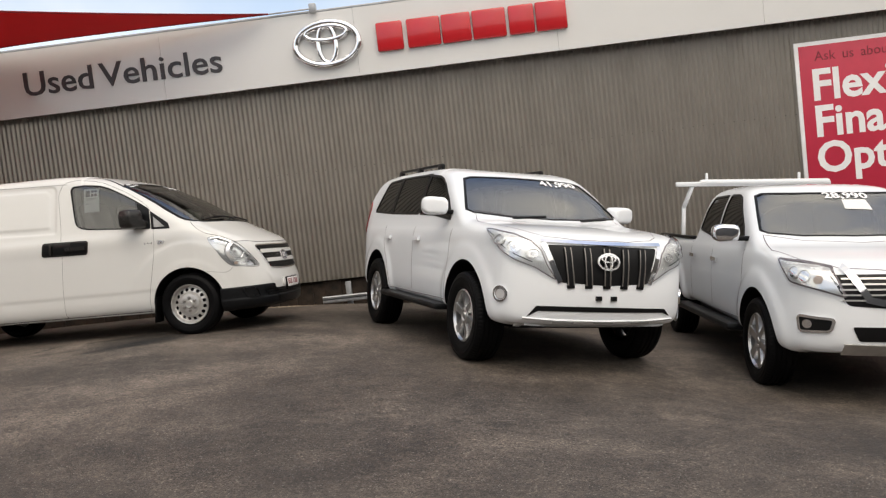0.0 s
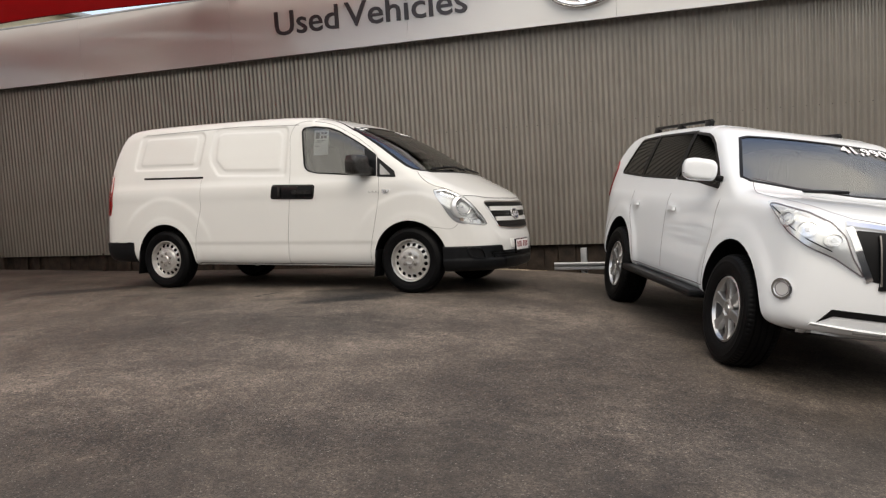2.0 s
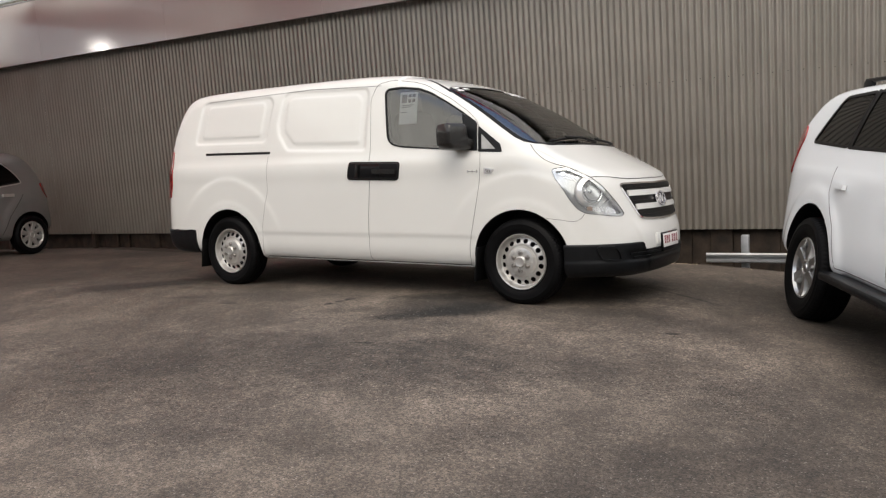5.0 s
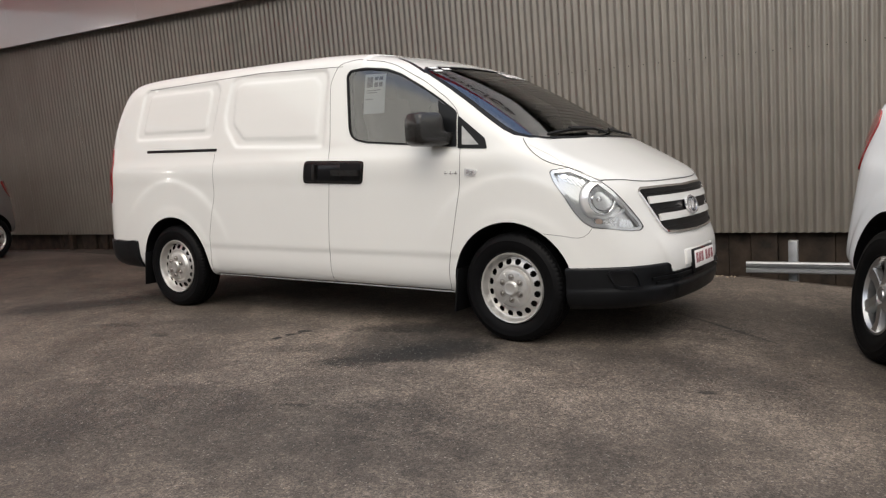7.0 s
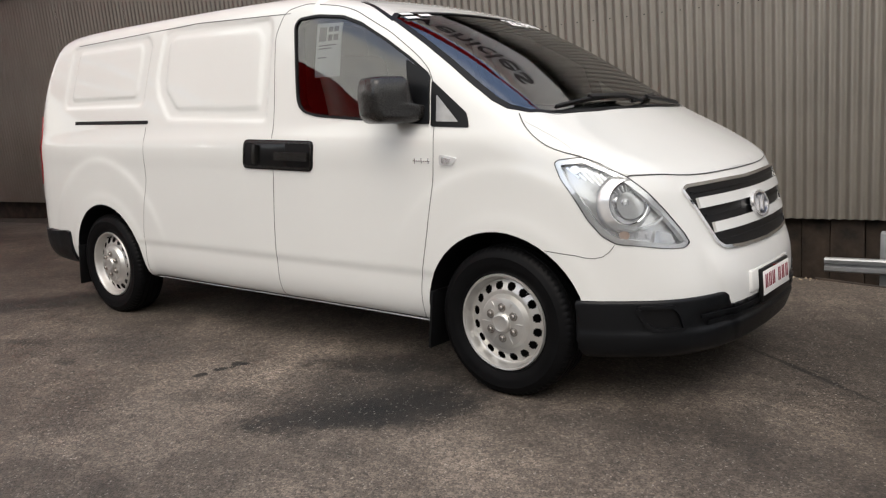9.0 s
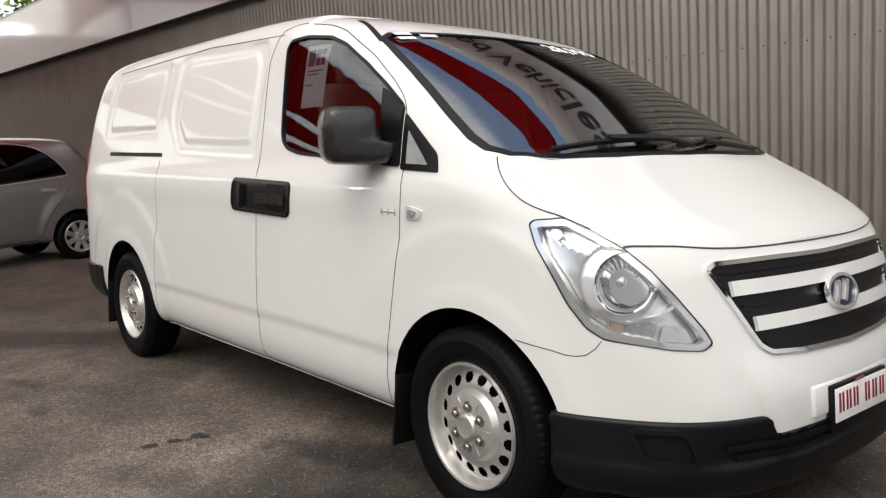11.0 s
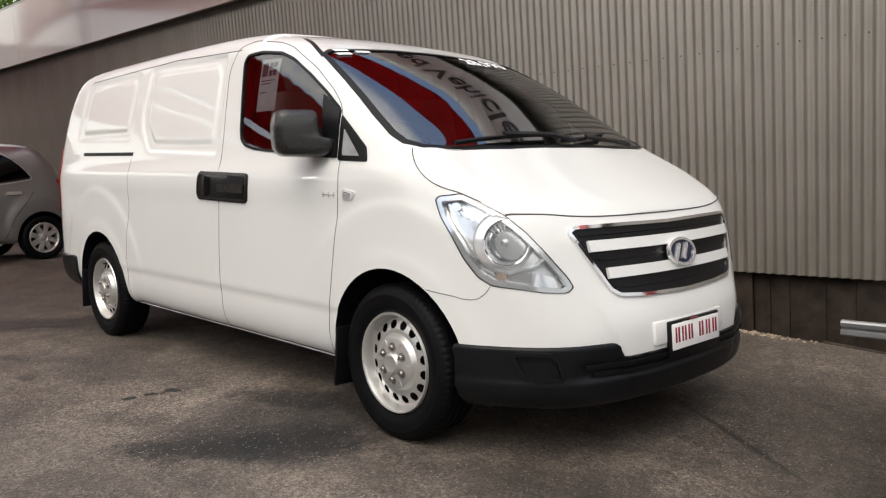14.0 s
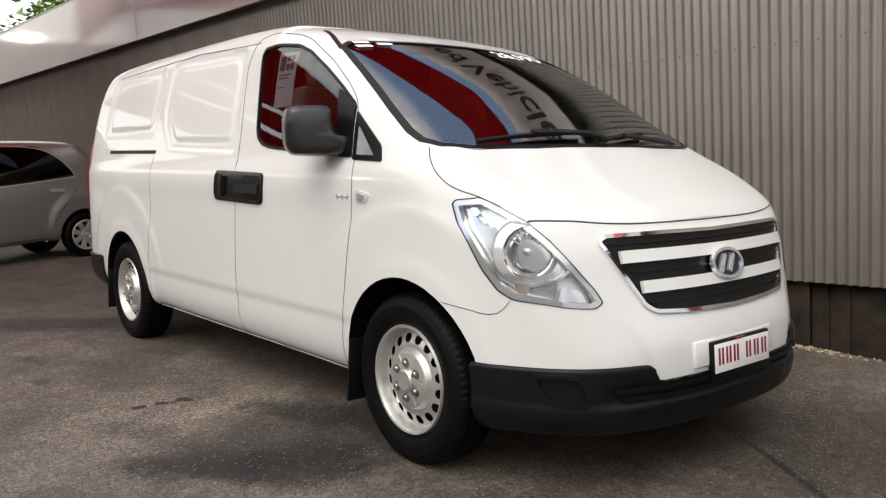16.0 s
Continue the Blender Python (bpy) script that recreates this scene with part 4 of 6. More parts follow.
    def shrink(o, d):
        c = np.mean(np.array(o), 0)
        return [tuple(c + (np.array(v) - c) * (1 - d / max(0.05, np.linalg.norm(np.array(v) - c)))) for v in o]
    cuts = []
    hollow = cabin_hollow(f, (-1.7, -1.2, 0.80), (0.15, 1.2, 2.0))
    cuts.append((hollow[0], hollow[1], 2))
    for y0, y1 in ((-1.2, -0.56), (0.56, 1.2)):
        for x, r in ((0.0, 0.405), (-3.18, 0.41)):
            cuts.append((*drum(x, y0, y1, 0.335, r), 1))
    for sd in (R, L):
        g = door_glass if sd is R else mirror(door_glass)
        cuts.append((*slab(sd, shrink(g, 0.005), 0.62, 1.3), 1))
    cuts.append((*slab(WS, shrink(screen, 0.012), 0.75, 1.6), 1))
    lamp = [(-0.443, 1.032), (-0.43, 1.045), (-0.341, 1.054), (-0.266, 1.020), (-0.171, 0.967), (-0.099, 0.908), (-0.025, 0.830), (0.060, 0.731), (0.084, 0.692), (0.055, 0.673), (-0.038, 0.679), (-0.122, 0.692), (-0.228, 0.704), (-0.280, 0.735), (-0.333, 0.802), (-0.387, 0.903), (-0.424, 0.967)]
    lamp = corners(lamp, 0.012)
    c45 = math.sqrt(0.5)
    oblique = {1: Side(f, (c45, c45, 0), (0, 0, 1), 1.6), -1: Side(f, (-c45, c45, 0), (0, 0, 1), 1.6)}
    for sgn in (1, -1):
        cuts.append((*slab(oblique[sgn], lamp if sgn > 0 else mirror(lamp), 0.71, 1.3), 3))
    carve(body, cuts)
    for sd in (R, L):
        w = (lambda o: o) if sd is R else mirror
        sd.patch("side_window", w(door_glass), GLASS, van, -0.004, 0.004, 0.06, "clear side window glass", back=CLEAR)
        sd.strip("window_rubber", w(door_glass), 0.012, BLACK, van, 0.004, 0.012, True, 0.025)
        sd.patch("mirror_base", w(corners([(-0.53, 1.500), (-0.385, 1.42), (-0.365, 1.205), (-0.43, 1.21), (-0.49, 1.32)], 0.01)), PLASTIC, van, 0.012, 0.02, 0.03, "black mirror base")
        sd.patch("mirror_corner", w(quarter), BLACK, van, 0.005, 0.01, 0.03)
        sd.patch("quarter_window", w(corners([(-0.335, 1.335), (-0.325, 1.215), (-0.20, 1.21)], 0.008)), PANE, van, 0.007, 0.004, 0.03, "small fixed corner pane")
        # doors, each proud of a dark gap
        fd = [(-1.435, 1.30), (-1.475, 1.694), (-1.416, 1.819), (-1.27, 1.842), (-1.05, 1.807), (-0.931, 1.77), (-0.67, 1.64), (-0.483, 1.52), (-0.40, 1.45), (-0.365, 1.39), (-0.335, 1.19), (-0.327, 1.10), (-0.345, 0.90), (-0.386, 0.706), (-0.445, 0.45), (-0.45, 0.285), (-1.47, 0.29), (-1.45, 0.70), (-1.425, 1.0)]
        sd.strip("door_gap", corners(w(fd), 0.045), 0.0026, GAP, van, 0.0015, 0.004, True, 0.04)
        sl = [(-2.64, 1.24), (-2.64, 0.92), (-2.72, 0.60), (-2.75, 0.285), (-1.45, 0.28)]
        sd.strip("door_gap", w(sl), 0.0026, GAP, van, 0.001, 0.004, False, 0.04)
        sd.strip("slide_rail", w([(-3.50, 1.285), (-2.62, 1.27)]), 0.022, BLACK, van, 0.003, 0.01, False)
        sd.strip("panel_line", w([(0.235, 0.672), (0.30, 0.664), (0.36, 0.657), (0.40, 0.648), (0.435, 0.646), (0.465, 0.653), (0.49, 0.673), (0.508, 0.70)]), 0.0026, GAP, van, 0.001, 0.004)
        hp = sd.patch("handle_plate", w(corners([(-1.67, 1.0), (-1.65, 1.155), (-1.10, 1.14), (-1.12, 0.985)], 0.035)), GLOSS_BLACK, van, 0.006, 0.01, 0.03, "black door handle plate")
        for a, b in ((-1.64, -1.55), (-1.31, -1.12)):
            sd.patch("handle_recess", w(corners([(a, 1.015), (a, 1.135), (b, 1.13), (b, 1.005)], 0.02)), BLACK, hp, 0.0085, 0.004, 0.03)
        sd.strip("handle", w([(-1.375, 1.066), (-1.135, 1.060)]), 0.040, SHELL, hp, 0.034, 0.022, False, 0.03)
        sd.strip("handle_rim", w(corners([(-1.655, 1.012), (-1.638, 1.143), (-1.112, 1.128), (-1.130, 0.997)], 0.03)), 0.010, SHELL, hp, 0.012, 0.008, True, 0.02)
        sd.strip("pull", w([(-1.555, 1.025), (-1.545, 1.125)]), 0.026, SHELL, hp, 0.026, 0.02, False, 0.03)
        sd.patch("side_repeater", w(corners([(-0.295, 1.07), (-0.20, 1.055), (-0.225, 1.022), (-0.295, 1.022)], 0.012)), REFLECTOR, van, 0.006, 0.008, 0.02, "clear side repeater lamp")
        sd.patch("repeater_lens", w(corners([(-0.280, 1.060), (-0.225, 1.051), (-0.240, 1.030), (-0.280, 1.030)], 0.008)), BADGE, van, 0.009, 0.004, 0.02)
        for a in (-0.44, -0.40, -0.36):
            sd.strip("badge_stroke", w([(a, 1.03), (a, 1.055)]), 0.005, BADGE, van, 0.003, 0.003, False, 0.02)
        sd.strip("badge_stroke", w([(-0.45, 1.043), (-0.35, 1.041)]), 0.004, BADGE, van, 0.003, 0.003, False, 0.02)
        sd.patch("tail_lamp", w(rounded([(-4.02, 0.86), (-4.14, 0.86), (-4.06, 1.35), (-3.98, 1.32)], 1)), RED_LENS, van, 0.008, 0.02, 0.04, "red tail lamp")
        sd.strip("roof_gutter", w([(-3.55, 1.805), (-2.2, 1.83), (-1.38, 1.80)]), 0.003, GAP, van, 0.0015, 0.004)
        sd.strip("sill", w([(-2.72, 0.27), (-0.45, 0.262)]), 0.03, PAINT, van, 0.006, 0.02)
        sd.strip("sill_gap", w([(-2.72, 0.296), (-0.45, 0.288)]), 0.005, GAP, van, 0.002, 0.004)
    # windscreen with its black band, wipers, figures and stickers
    WS.patch("windscreen", screen, SCREEN, van, -0.002, 0.005, 0.06, "windscreen glass", back=CLEAR)
    WS.strip("screen_band", shrink(screen, 0.010), 0.025, BLACK, van, 0.003, 0.010, True, 0.035)
    for sgn in (1, -1):
        WS.strip("roof_moulding", [(sgn * 0.718, 1.63), (sgn * 0.69, 1.73), (sgn * 0.655, 1.84), (sgn * 0.635, 1.92)], 0.020, BLACK, van, 0.003, 0.01, False, 0.03)
    price(WS, "28,990", (0.36, 1.575), 0.13, van, 2)
    for x, z in ((-0.64, 1.66), (-0.52, 1.64), (-0.655, 1.605)):
        WS.patch("sticker", [(x, z), (x + 0.085, z + 0.004), (x + 0.085, z + 0.03), (x, z + 0.026)], CHALK, van, 0.005, 0.002, 0.03)
    for line in ([(-0.66, 0.688), (-0.44, 0.700), (-0.06, 0.712)], [(-0.02, 0.655), (0.14, 0.672), (0.40, 0.735)]):
        blade = WS.strip("wiper", line, 0.012, BLACK, van, 0.026, 0.016, False, 0.05, "black wiper")
        WS.strip("wiper_arm", [((line[0][0] + line[2][0]) / 2, line[1][1] + 0.008), (line[2][0] * 0.85, line[1][1] - 0.01), (line[2][0] + 0.12, 0.64)], 0.024, BLACK, blade, 0.036, 0.014, False, 0.05)
    # bonnet
    edge = [(0.225, 0), (0.208, -0.39), (0.165, -0.685), (0.10, -0.80), (0.078, -0.838), (0.10, -0.862), (0.127, -0.876), (0.169, -0.887), (0.234, -0.89), (0.30, -0.88), (0.359, -0.859), (0.450, -0.832), (0.54, -0.788), (0.585, -0.735), (0.620, -0.67), (0.655, -0.572), (0.686, -0.42), (0.704, -0.269), (0.713, -0.13), (0.716, 0)]
    hood = edge + [(x, -y) for x, y in edge[-2:0:-1]]
    inner = chaikin([(min(x, 0.71), max(-0.855, min(0.855, y))) for x, y in hood], 2)
    TOP.patch("bonnet", [q for i, q in enumerate(inner) if q != inner[i - 1]], PAINT, van, 0.002, 0.004, 0.03, "white bonnet")
    TOP.strip("bonnet_gap", chaikin(edge[12:] + [(x, -y) for x, y in edge[-2:11:-1]], 3, False), 0.0026, GAP, van, 0.003, 0.004, False, 0.015)
    TOP.strip("bonnet_gap", [(x, -y) for x, y in edge[3::-1]] + edge[1:4], 0.0026, GAP, van, 0.003, 0.004, False, 0.02)
    for sd in (R, L):
        line = [(0.07, 1.236), (0.098, 1.204), (0.127, 1.176), (0.169, 1.142), (0.234, 1.100), (0.30, 1.075), (0.359, 1.060), (0.45, 1.022)]
        sd.strip("bonnet_gap", chaikin(line if sd is R else mirror(line), 2, False), 0.0026, GAP, van, 0.003, 0.004, False, 0.015)
    # lamps: a hollow in the body with its reflector, bowl and bulbs behind a clear lens
    for sgn in (1, -1):
        OB = oblique[sgn]
        w = (lambda pts: pts) if sgn > 0 else mirror
        h = OB.patch("headlight", w(lamp), REFLECTOR, van, -0.045, 0.01, 0.03, "clear headlight with chrome bowl")
        OB.strip("lamp_edge", w(lamp), 0.0022, GAP, h, 0.0025, 0.010, True, 0.02)
        OB.strip("bezel", w(shrink(lamp, 0.013)), 0.022, REFLECTOR, h, -0.002, 0.03, True, 0.02)
        at, g = OB.lay(w([(-0.172, 0.868)]))
        out = Vector(g[0] + np.array((0.55, 0, 0))).normalized()
        turn = Vector((0, -1, 0)).rotation_difference(out).to_matrix().to_4x4()
        turn.translation = Vector(at[0]) - Vector(g[0]) * 0.012

        def ring_part(name, prof, mat, owner, n=40):
            vs, fs = lathe(prof, n)
            ob = link(name, vs, fs, mat, owner, "", 35)
            fix(ob)
            ob.matrix_basis = turn
            return ob
        ring_part("bowl_surround", [(0.088, 0.003), (0.092, -0.002), (0.098, 0.003), (0.106, 0.012), (0.116, 0.018), (0.121, 0.026), (0.123, 0.05)], REFLECTOR, h)
        ring_part("bowl", [(0.088, 0.003), (0.084, 0.005), (0.081, 0.012), (0.072, 0.026), (0.057, 0.038), (0.038, 0.047), (0.018, 0.052)], CHROME, h)
        ring_part("bulb_shield", [(0.017, 0.052), (0.017, 0.032), (0.013, 0.026), (0.0005, 0.024)], BADGE, h, 20)
        for i in range(9):
            a = 0.45 + 0.25 * i
            ob = one_box("flute", (0.004, 0.026, 0.03), (0, 0, 0), REFLECTOR, h, 0.001)
            ob.matrix_basis = turn @ pose(0.058 * math.cos(a), 0.024, 0.058 * math.sin(a), 0, -math.degrees(a) + 90, 0)
        for i in range(7):
            OB.strip("facet", w([(-0.405 + 0.026 * i, 1.018 - 0.005 * i), (-0.36 + 0.026 * i, 0.975 - 0.011 * i)]), 0.008, CHROME, h, -0.034, 0.012, False, 0.02)
        OB.patch("side_lamp", w(ellipse(-0.372, 1.008, 0.020, 0.018, 16)), CHROME, h, -0.026, 0.02, 0.015)
        OB.strip("inner_lip", w([(-0.425, 0.985), (-0.37, 0.86), (-0.31, 0.775), (-0.255, 0.74)]), 0.024, REFLECTOR, h, -0.012, 0.03, False, 0.03)
        OB.strip("inner_lip", w([(-0.235, 0.775), (-0.16, 0.752), (-0.07, 0.775), (-0.02, 0.81)]), 0.010, REFLECTOR, h, -0.012, 0.03, False, 0.03)
        cell = OB.patch("indicator", w(corners([(-0.235, 0.765), (-0.215, 0.72), (-0.09, 0.703), (-0.07, 0.755)], 0.01)), BADGE, h, -0.030, 0.01, 0.02, "bright indicator cell")
        for i in range(5):
            OB.strip("cell_flute", w([(-0.222 + 0.030 * i, 0.755 - 0.003 * i), (-0.205 + 0.028 * i, 0.722 - 0.003 * i)]), 0.010, BADGE, cell, -0.022, 0.008, False, 0.015)
        OB.patch("amber_bulb", w(ellipse(-0.195, 0.738, 0.022, 0.018, 16)), AMBER_PALE, cell, -0.018, 0.008, 0.015)
        OB.patch("lower_cell", w(corners([(-0.055, 0.752), (-0.07, 0.70), (0.035, 0.694), (0.015, 0.735)], 0.01)), CHROME, h, -0.028, 0.01, 0.02)
        OB.patch("lens", w(lamp), LENS, h, 0.003, 0.003, 0.025, "clear lamp lens", back=CLEAR)
    # grille
    gc = 0.015
    gr = corners([(gc + a, b) for a, b in ((-0.605, 0.898), (-0.575, 0.912), (-0.3, 0.912), (0, 0.908), (0.3, 0.912), (0.555, 0.912), (0.585, 0.898), (0.53, 0.79), (0.455, 0.67), (0.415, 0.642), (0.25, 0.632), (0, 0.626), (-0.28, 0.634), (-0.425, 0.646), (-0.465, 0.67), (-0.545, 0.80))], 0.012)
    grille = FR.patch("grille", gr, BLACK, van, 0.003, 0.012, 0.02, "black grille with white bars")
    FR.strip("chrome_frame", gr, 0.013, CHROME, grille, 0.010, 0.012, True, 0.015)
    for z, hw in ((0.838, 0.535), (0.732, 0.468)):
        FR.strip("bar", [(gc - hw, z), (gc - hw / 2, z - 0.002), (gc, z - 0.003), (gc + hw / 2, z - 0.002), (gc + hw, z)], 0.042, PAINT, grille, 0.016, 0.016, False, 0.02)
    for z, hw in ((0.884, 0.56), (0.786, 0.50), (0.675, 0.44)):
        FR.strip("fine_bar", [(gc - hw, z), (gc, z - 0.002), (gc + hw, z)], 0.007, PLASTIC, grille, 0.008, 0.008, False, 0.02)
    FR.patch("emblem", ellipse(gc + 0.01, 0.775, 0.098, 0.052), NAVY, grille, 0.024, 0.012, 0.015, "chrome oval emblem on dark blue")
    FR.strip("emblem_ring", ellipse(gc + 0.01, 0.775, 0.098, 0.052), 0.011, BADGE, grille, 0.032, 0.016, True, 0.012)
    for a in (-0.036, 0.022):
        FR.strip("emblem_bar", [(gc + a - 0.012, 0.745), (gc + a + 0.036, 0.806)], 0.014, BADGE, grille, 0.032, 0.01, False, 0.012)

    # black lower bumper, front and rear
    def lower(x, y, z):
        top = 0.470 - 0.058 * plateau(np.abs(y), -1, 0.452, 0.006)
        lip = 0.012 + 0.007 * plateau(z, -1, 0.335, 0.005) - 0.0105 * plateau(z, 0.335, 0.402, 0.004) * plateau(np.abs(y), -1, 0.62, 0.012)
        return np.maximum(smax(f(x, y, z) - lip, z - top, 0.012), np.maximum(0.36 - x, 0.215 - z))
    p, q = surface(lower, (0.30, -1.02, 0.14), (1.0, 1.02, 0.52), 0.0105)
    bp = link("front_bumper", p, q, PLASTIC, van, "dark grey unpainted lower bumper", 50)
    FR.patch("intake", corners([(-0.62, 0.400), (0.62, 0.400), (0.57, 0.338), (-0.57, 0.338)], 0.012), BLACK, bp, 0.0045, 0.01, 0.03)
    for z, hw in ((0.386, 0.60), (0.357, 0.57)):
        FR.strip("intake_bar", [(-hw, z), (-hw / 2, z), (0, z), (hw / 2, z), (hw, z)], 0.014, PLASTIC, bp, 0.014, 0.02)
    for sgn in (1, -1):
        fog = [(-0.150, 0.440), (-0.136, 0.447), (-0.012, 0.446), (0.016, 0.418), (0.036, 0.348), (-0.083, 0.350), (-0.118, 0.374)]
        fog = corners(fog if sgn > 0 else mirror(fog), 0.015)
        fr = oblique[sgn].patch("fog_recess", fog, BLACK, bp, 0.0135, 0.01, 0.03)
        oblique[sgn].strip("fog_frame", fog, 0.014, PLASTIC, fr, 0.030, 0.03, True, 0.015)

    def tail(x, y, z):
        return np.maximum(np.maximum(f(x, y, z) - 0.014, z - 0.54), np.maximum(x + 3.66, 0.30 - z))
    p, q = surface(tail, (-4.4, -1.02, 0.26), (-3.6, 1.02, 0.60), 0.02)
    link("rear_bumper", p, q, PLASTIC, van, "dark grey unpainted rear bumper", 50)
    # number plate, all in plain bars
    x, py = 0.885, 0.0
    one_box("plate_mount", (0.05, 0.53, 0.098), (0.852, -0.01, 0.475), PAINT, van, 0.012, (0, -4, 0))
    holder = one_box("number_plate", (0.02, 0.392, 0.150), (x, py, 0.442), BLACK, van, 0.006, (0, -4, 0), "white number plate in a black frame")
    one_box("plate", (0.006, 0.370, 0.106), (x + 0.010, py, 0.453), PAPER, holder, 0.002, (0, -4, 0))
    for yy in (-0.150, -0.100, -0.050, 0.035, 0.090, 0.145):
        one_box("plate_bar", (0.004, 0.012, 0.062), (x + 0.0125, py + yy - 0.009, 0.460), MAROON, holder, 0.001, (0, -4, 0))
        one_box("plate_bar", (0.004, 0.012, 0.062), (x + 0.0125, py + yy + 0.013, 0.460), MAROON, holder, 0.001, (0, -4, 0))
    one_box("plate_bar", (0.004, 0.31, 0.010), (x + 0.0135, py, 0.412), INK, holder, 0.001, (0, -4, 0))
    one_box("frame_bar", (0.004, 0.18, 0.012), (x + 0.0095, py, 0.383), CHALK, holder, 0.001, (0, -4, 0))
    one_box("frame_bar", (0.004, 0.06, 0.007), (x + 0.011, py - 0.02, 0.5135), RED_LENS, holder, 0.001, (0, -4, 0))
    # wheels and flaps
    for xx in (0, -3.2):
        for yy in (-0.815, 0.815):
            wheel(van, xx, yy, 0.338, 0.215, 0.212, steel_rim)
            one_box("mud_flap", (0.015, 0.20, 0.28), (xx - 0.392, yy * 1.02, 0.30), BLACK, van, 0.006, (0, 6, 0))
    # mirrors, cabin
    for sgn in (-1, 1):
        door_mirror(van, -0.52, sgn * 1.01, 1.318, (0.16, 0.225, 0.215), SHELL, sgn, 0.05, 24, MIRROR_VAN)
    for yy in (-0.42, 0.42):
        seat(van, -0.95, yy)
    bm = bmesh.new()
    box(bm, (0.50, 1.55, 0.30), (-0.02, 0, 1.08), 0.08, (0, 12, 0), 3)
    part("dashboard", bm, CABIN, van)
    o = ring("steering_wheel", 0.18, 0.18, 0.014, (0, 0, 0), BLACK, van)
    o.matrix_basis = pose(-0.45, -0.42, 1.22, 0, 0, 0) @ pose(0, 0, 0, 0, -28, 0) @ pose(0, 0, 0, 0, 0, 90)
    # price sheet hung in the side window
    sheet = R.patch("price_sheet", [(-1.165, 1.46), (-1.18, 1.735), (-1.00, 1.73), (-0.985, 1.46)], PAPER, van, -0.02, 0.002, 0.06, "printed paper sheet in the window")
    for a, b, z0, z1 in ((-1.155, -1.105, 1.64, 1.71), (-1.09, -1.06, 1.685, 1.71), (-1.09, -1.06, 1.64, 1.67), (-1.05, -1.02, 1.685, 1.71), (-1.05, -1.02, 1.64, 1.67), (-1.15, -1.03, 1.615, 1.620), (-1.15, -1.06, 1.600, 1.605), (-1.15, -1.09, 1.555, 1.560)):
        R.patch("print_bar", [(a, z0), (a, z1), (b, z1), (b, z0)], INK, sheet, -0.0175, 0.002, 0.06)
    return van


build_van()


ALLOY = material("machined_alloy", (0.60, 0.60, 0.60), 0.30, metal=0.95, vary=0.05)


def car(name, label, category, m, side, front, plan, bow, k, paint, base, half, tyre, arch, windows, screen_half, cell=0.03, relief=None, glass=None, screen_glass=None, hollow=((-3.3, -1.2, 0.95), (0.0, 1.2, 2.0)), rim_maker=None, bed=None):
    """A car from its outlines, with glass, wheels and cabin. Gives the thing and the planes for laying details on it."""
    thing = new(name)
    thing.matrix_basis = m
    tagged(thing, label, category)
    f = shape(side, front, plan, bow, k, relief)
    lo, hi = np.array(side).min(0), np.array(side).max(0)
    p, q = surface(f, (lo[0] - 0.1, -1.05, lo[1] - 0.1), (hi[0] + 0.1, 1.05, hi[1] + 0.1), cell)
    body = link("body", p, q, [paint, BLACK, CABIN], thing, "painted steel body")
    R, L = side_planes(f)
    FR = Side(f, (0, 1, 0), (0, 0, 1), 1.6)
    TOP = Side(f, (1, 0, 0), (0, 1, 0), 2.4)
    WS = Side(f, (0, 1, 0), (-0.77, 0, 0.64), 1.7)
    screen = screen_half + [(-a, b) for a, b in screen_half[-2:0:-1]]

    def shrink(o, d):
        c = np.mean(np.array(o), 0)
        return [tuple(c + (np.array(v) - c) * (1 - d / max(0.05, np.linalg.norm(np.array(v) - c)))) for v in o]
    cuts = [(*cabin_hollow(f, *hollow, 0.06, 0.04), 2)]
    for y0, y1 in ((-1.2, -0.52), (0.52, 1.2)):
        for x in (0.0, -base):
            cuts.append((*drum(x, y0, y1, tyre[0], arch), 1))
    for sd in (R, L):
        for o in windows:
            cuts.append((*slab(sd, shrink(o if sd is R else mirror(o), 0.005), 0.55, 1.3), 1))
    cuts.append((*slab(WS, shrink(screen, 0.012), 0.72, 1.7), 1))
    if bed:
        bm = bmesh.new()
        box(bm, (bed[1] - bed[0], 1.46, 0.6), ((bed[0] + bed[1]) / 2, 0, bed[2] + 0.3))
        cuts.append(([tuple(v.co) for v in bm.verts], [[v.index for v in fc.verts] for fc in bm.faces], 1))
        bm.free()
    carve(body, cuts)
    for sd in (R, L):
        for o in windows:
            w = o if sd is R else mirror(o)
            sd.patch("side_window", w, glass or TINTED, thing, -0.003, 0.004, 0.07, "dark tinted side window", back=CLEAR)
            sd.strip("window_trim", w, 0.022, BLACK, thing, 0.003, 0.010, True, 0.05)
    WS.patch("windscreen", screen, screen_glass or SCREEN, thing, -0.002, 0.005, 0.08, "windscreen glass", back=CLEAR)
    WS.strip("screen_band", shrink(screen, 0.010), 0.024, BLACK, thing, 0.003, 0.010, True, 0.05)
    for x in (0, -base):
        for y in (-half, half):
            wheel(thing, x, y, tyre[0], tyre[1], tyre[2], rim_maker)
    for y in (-0.38, 0.38):
        seat(thing, -1.15, y, CABIN)
    bm = bmesh.new()
    box(bm, (0.5, 1.4, 0.2), (-0.38, 0, 1.04), 0.06, (0, 8, 0), 3)
    part("dashboard", bm, CABIN, thing)
    return thing, R, L, FR, TOP, WS, f


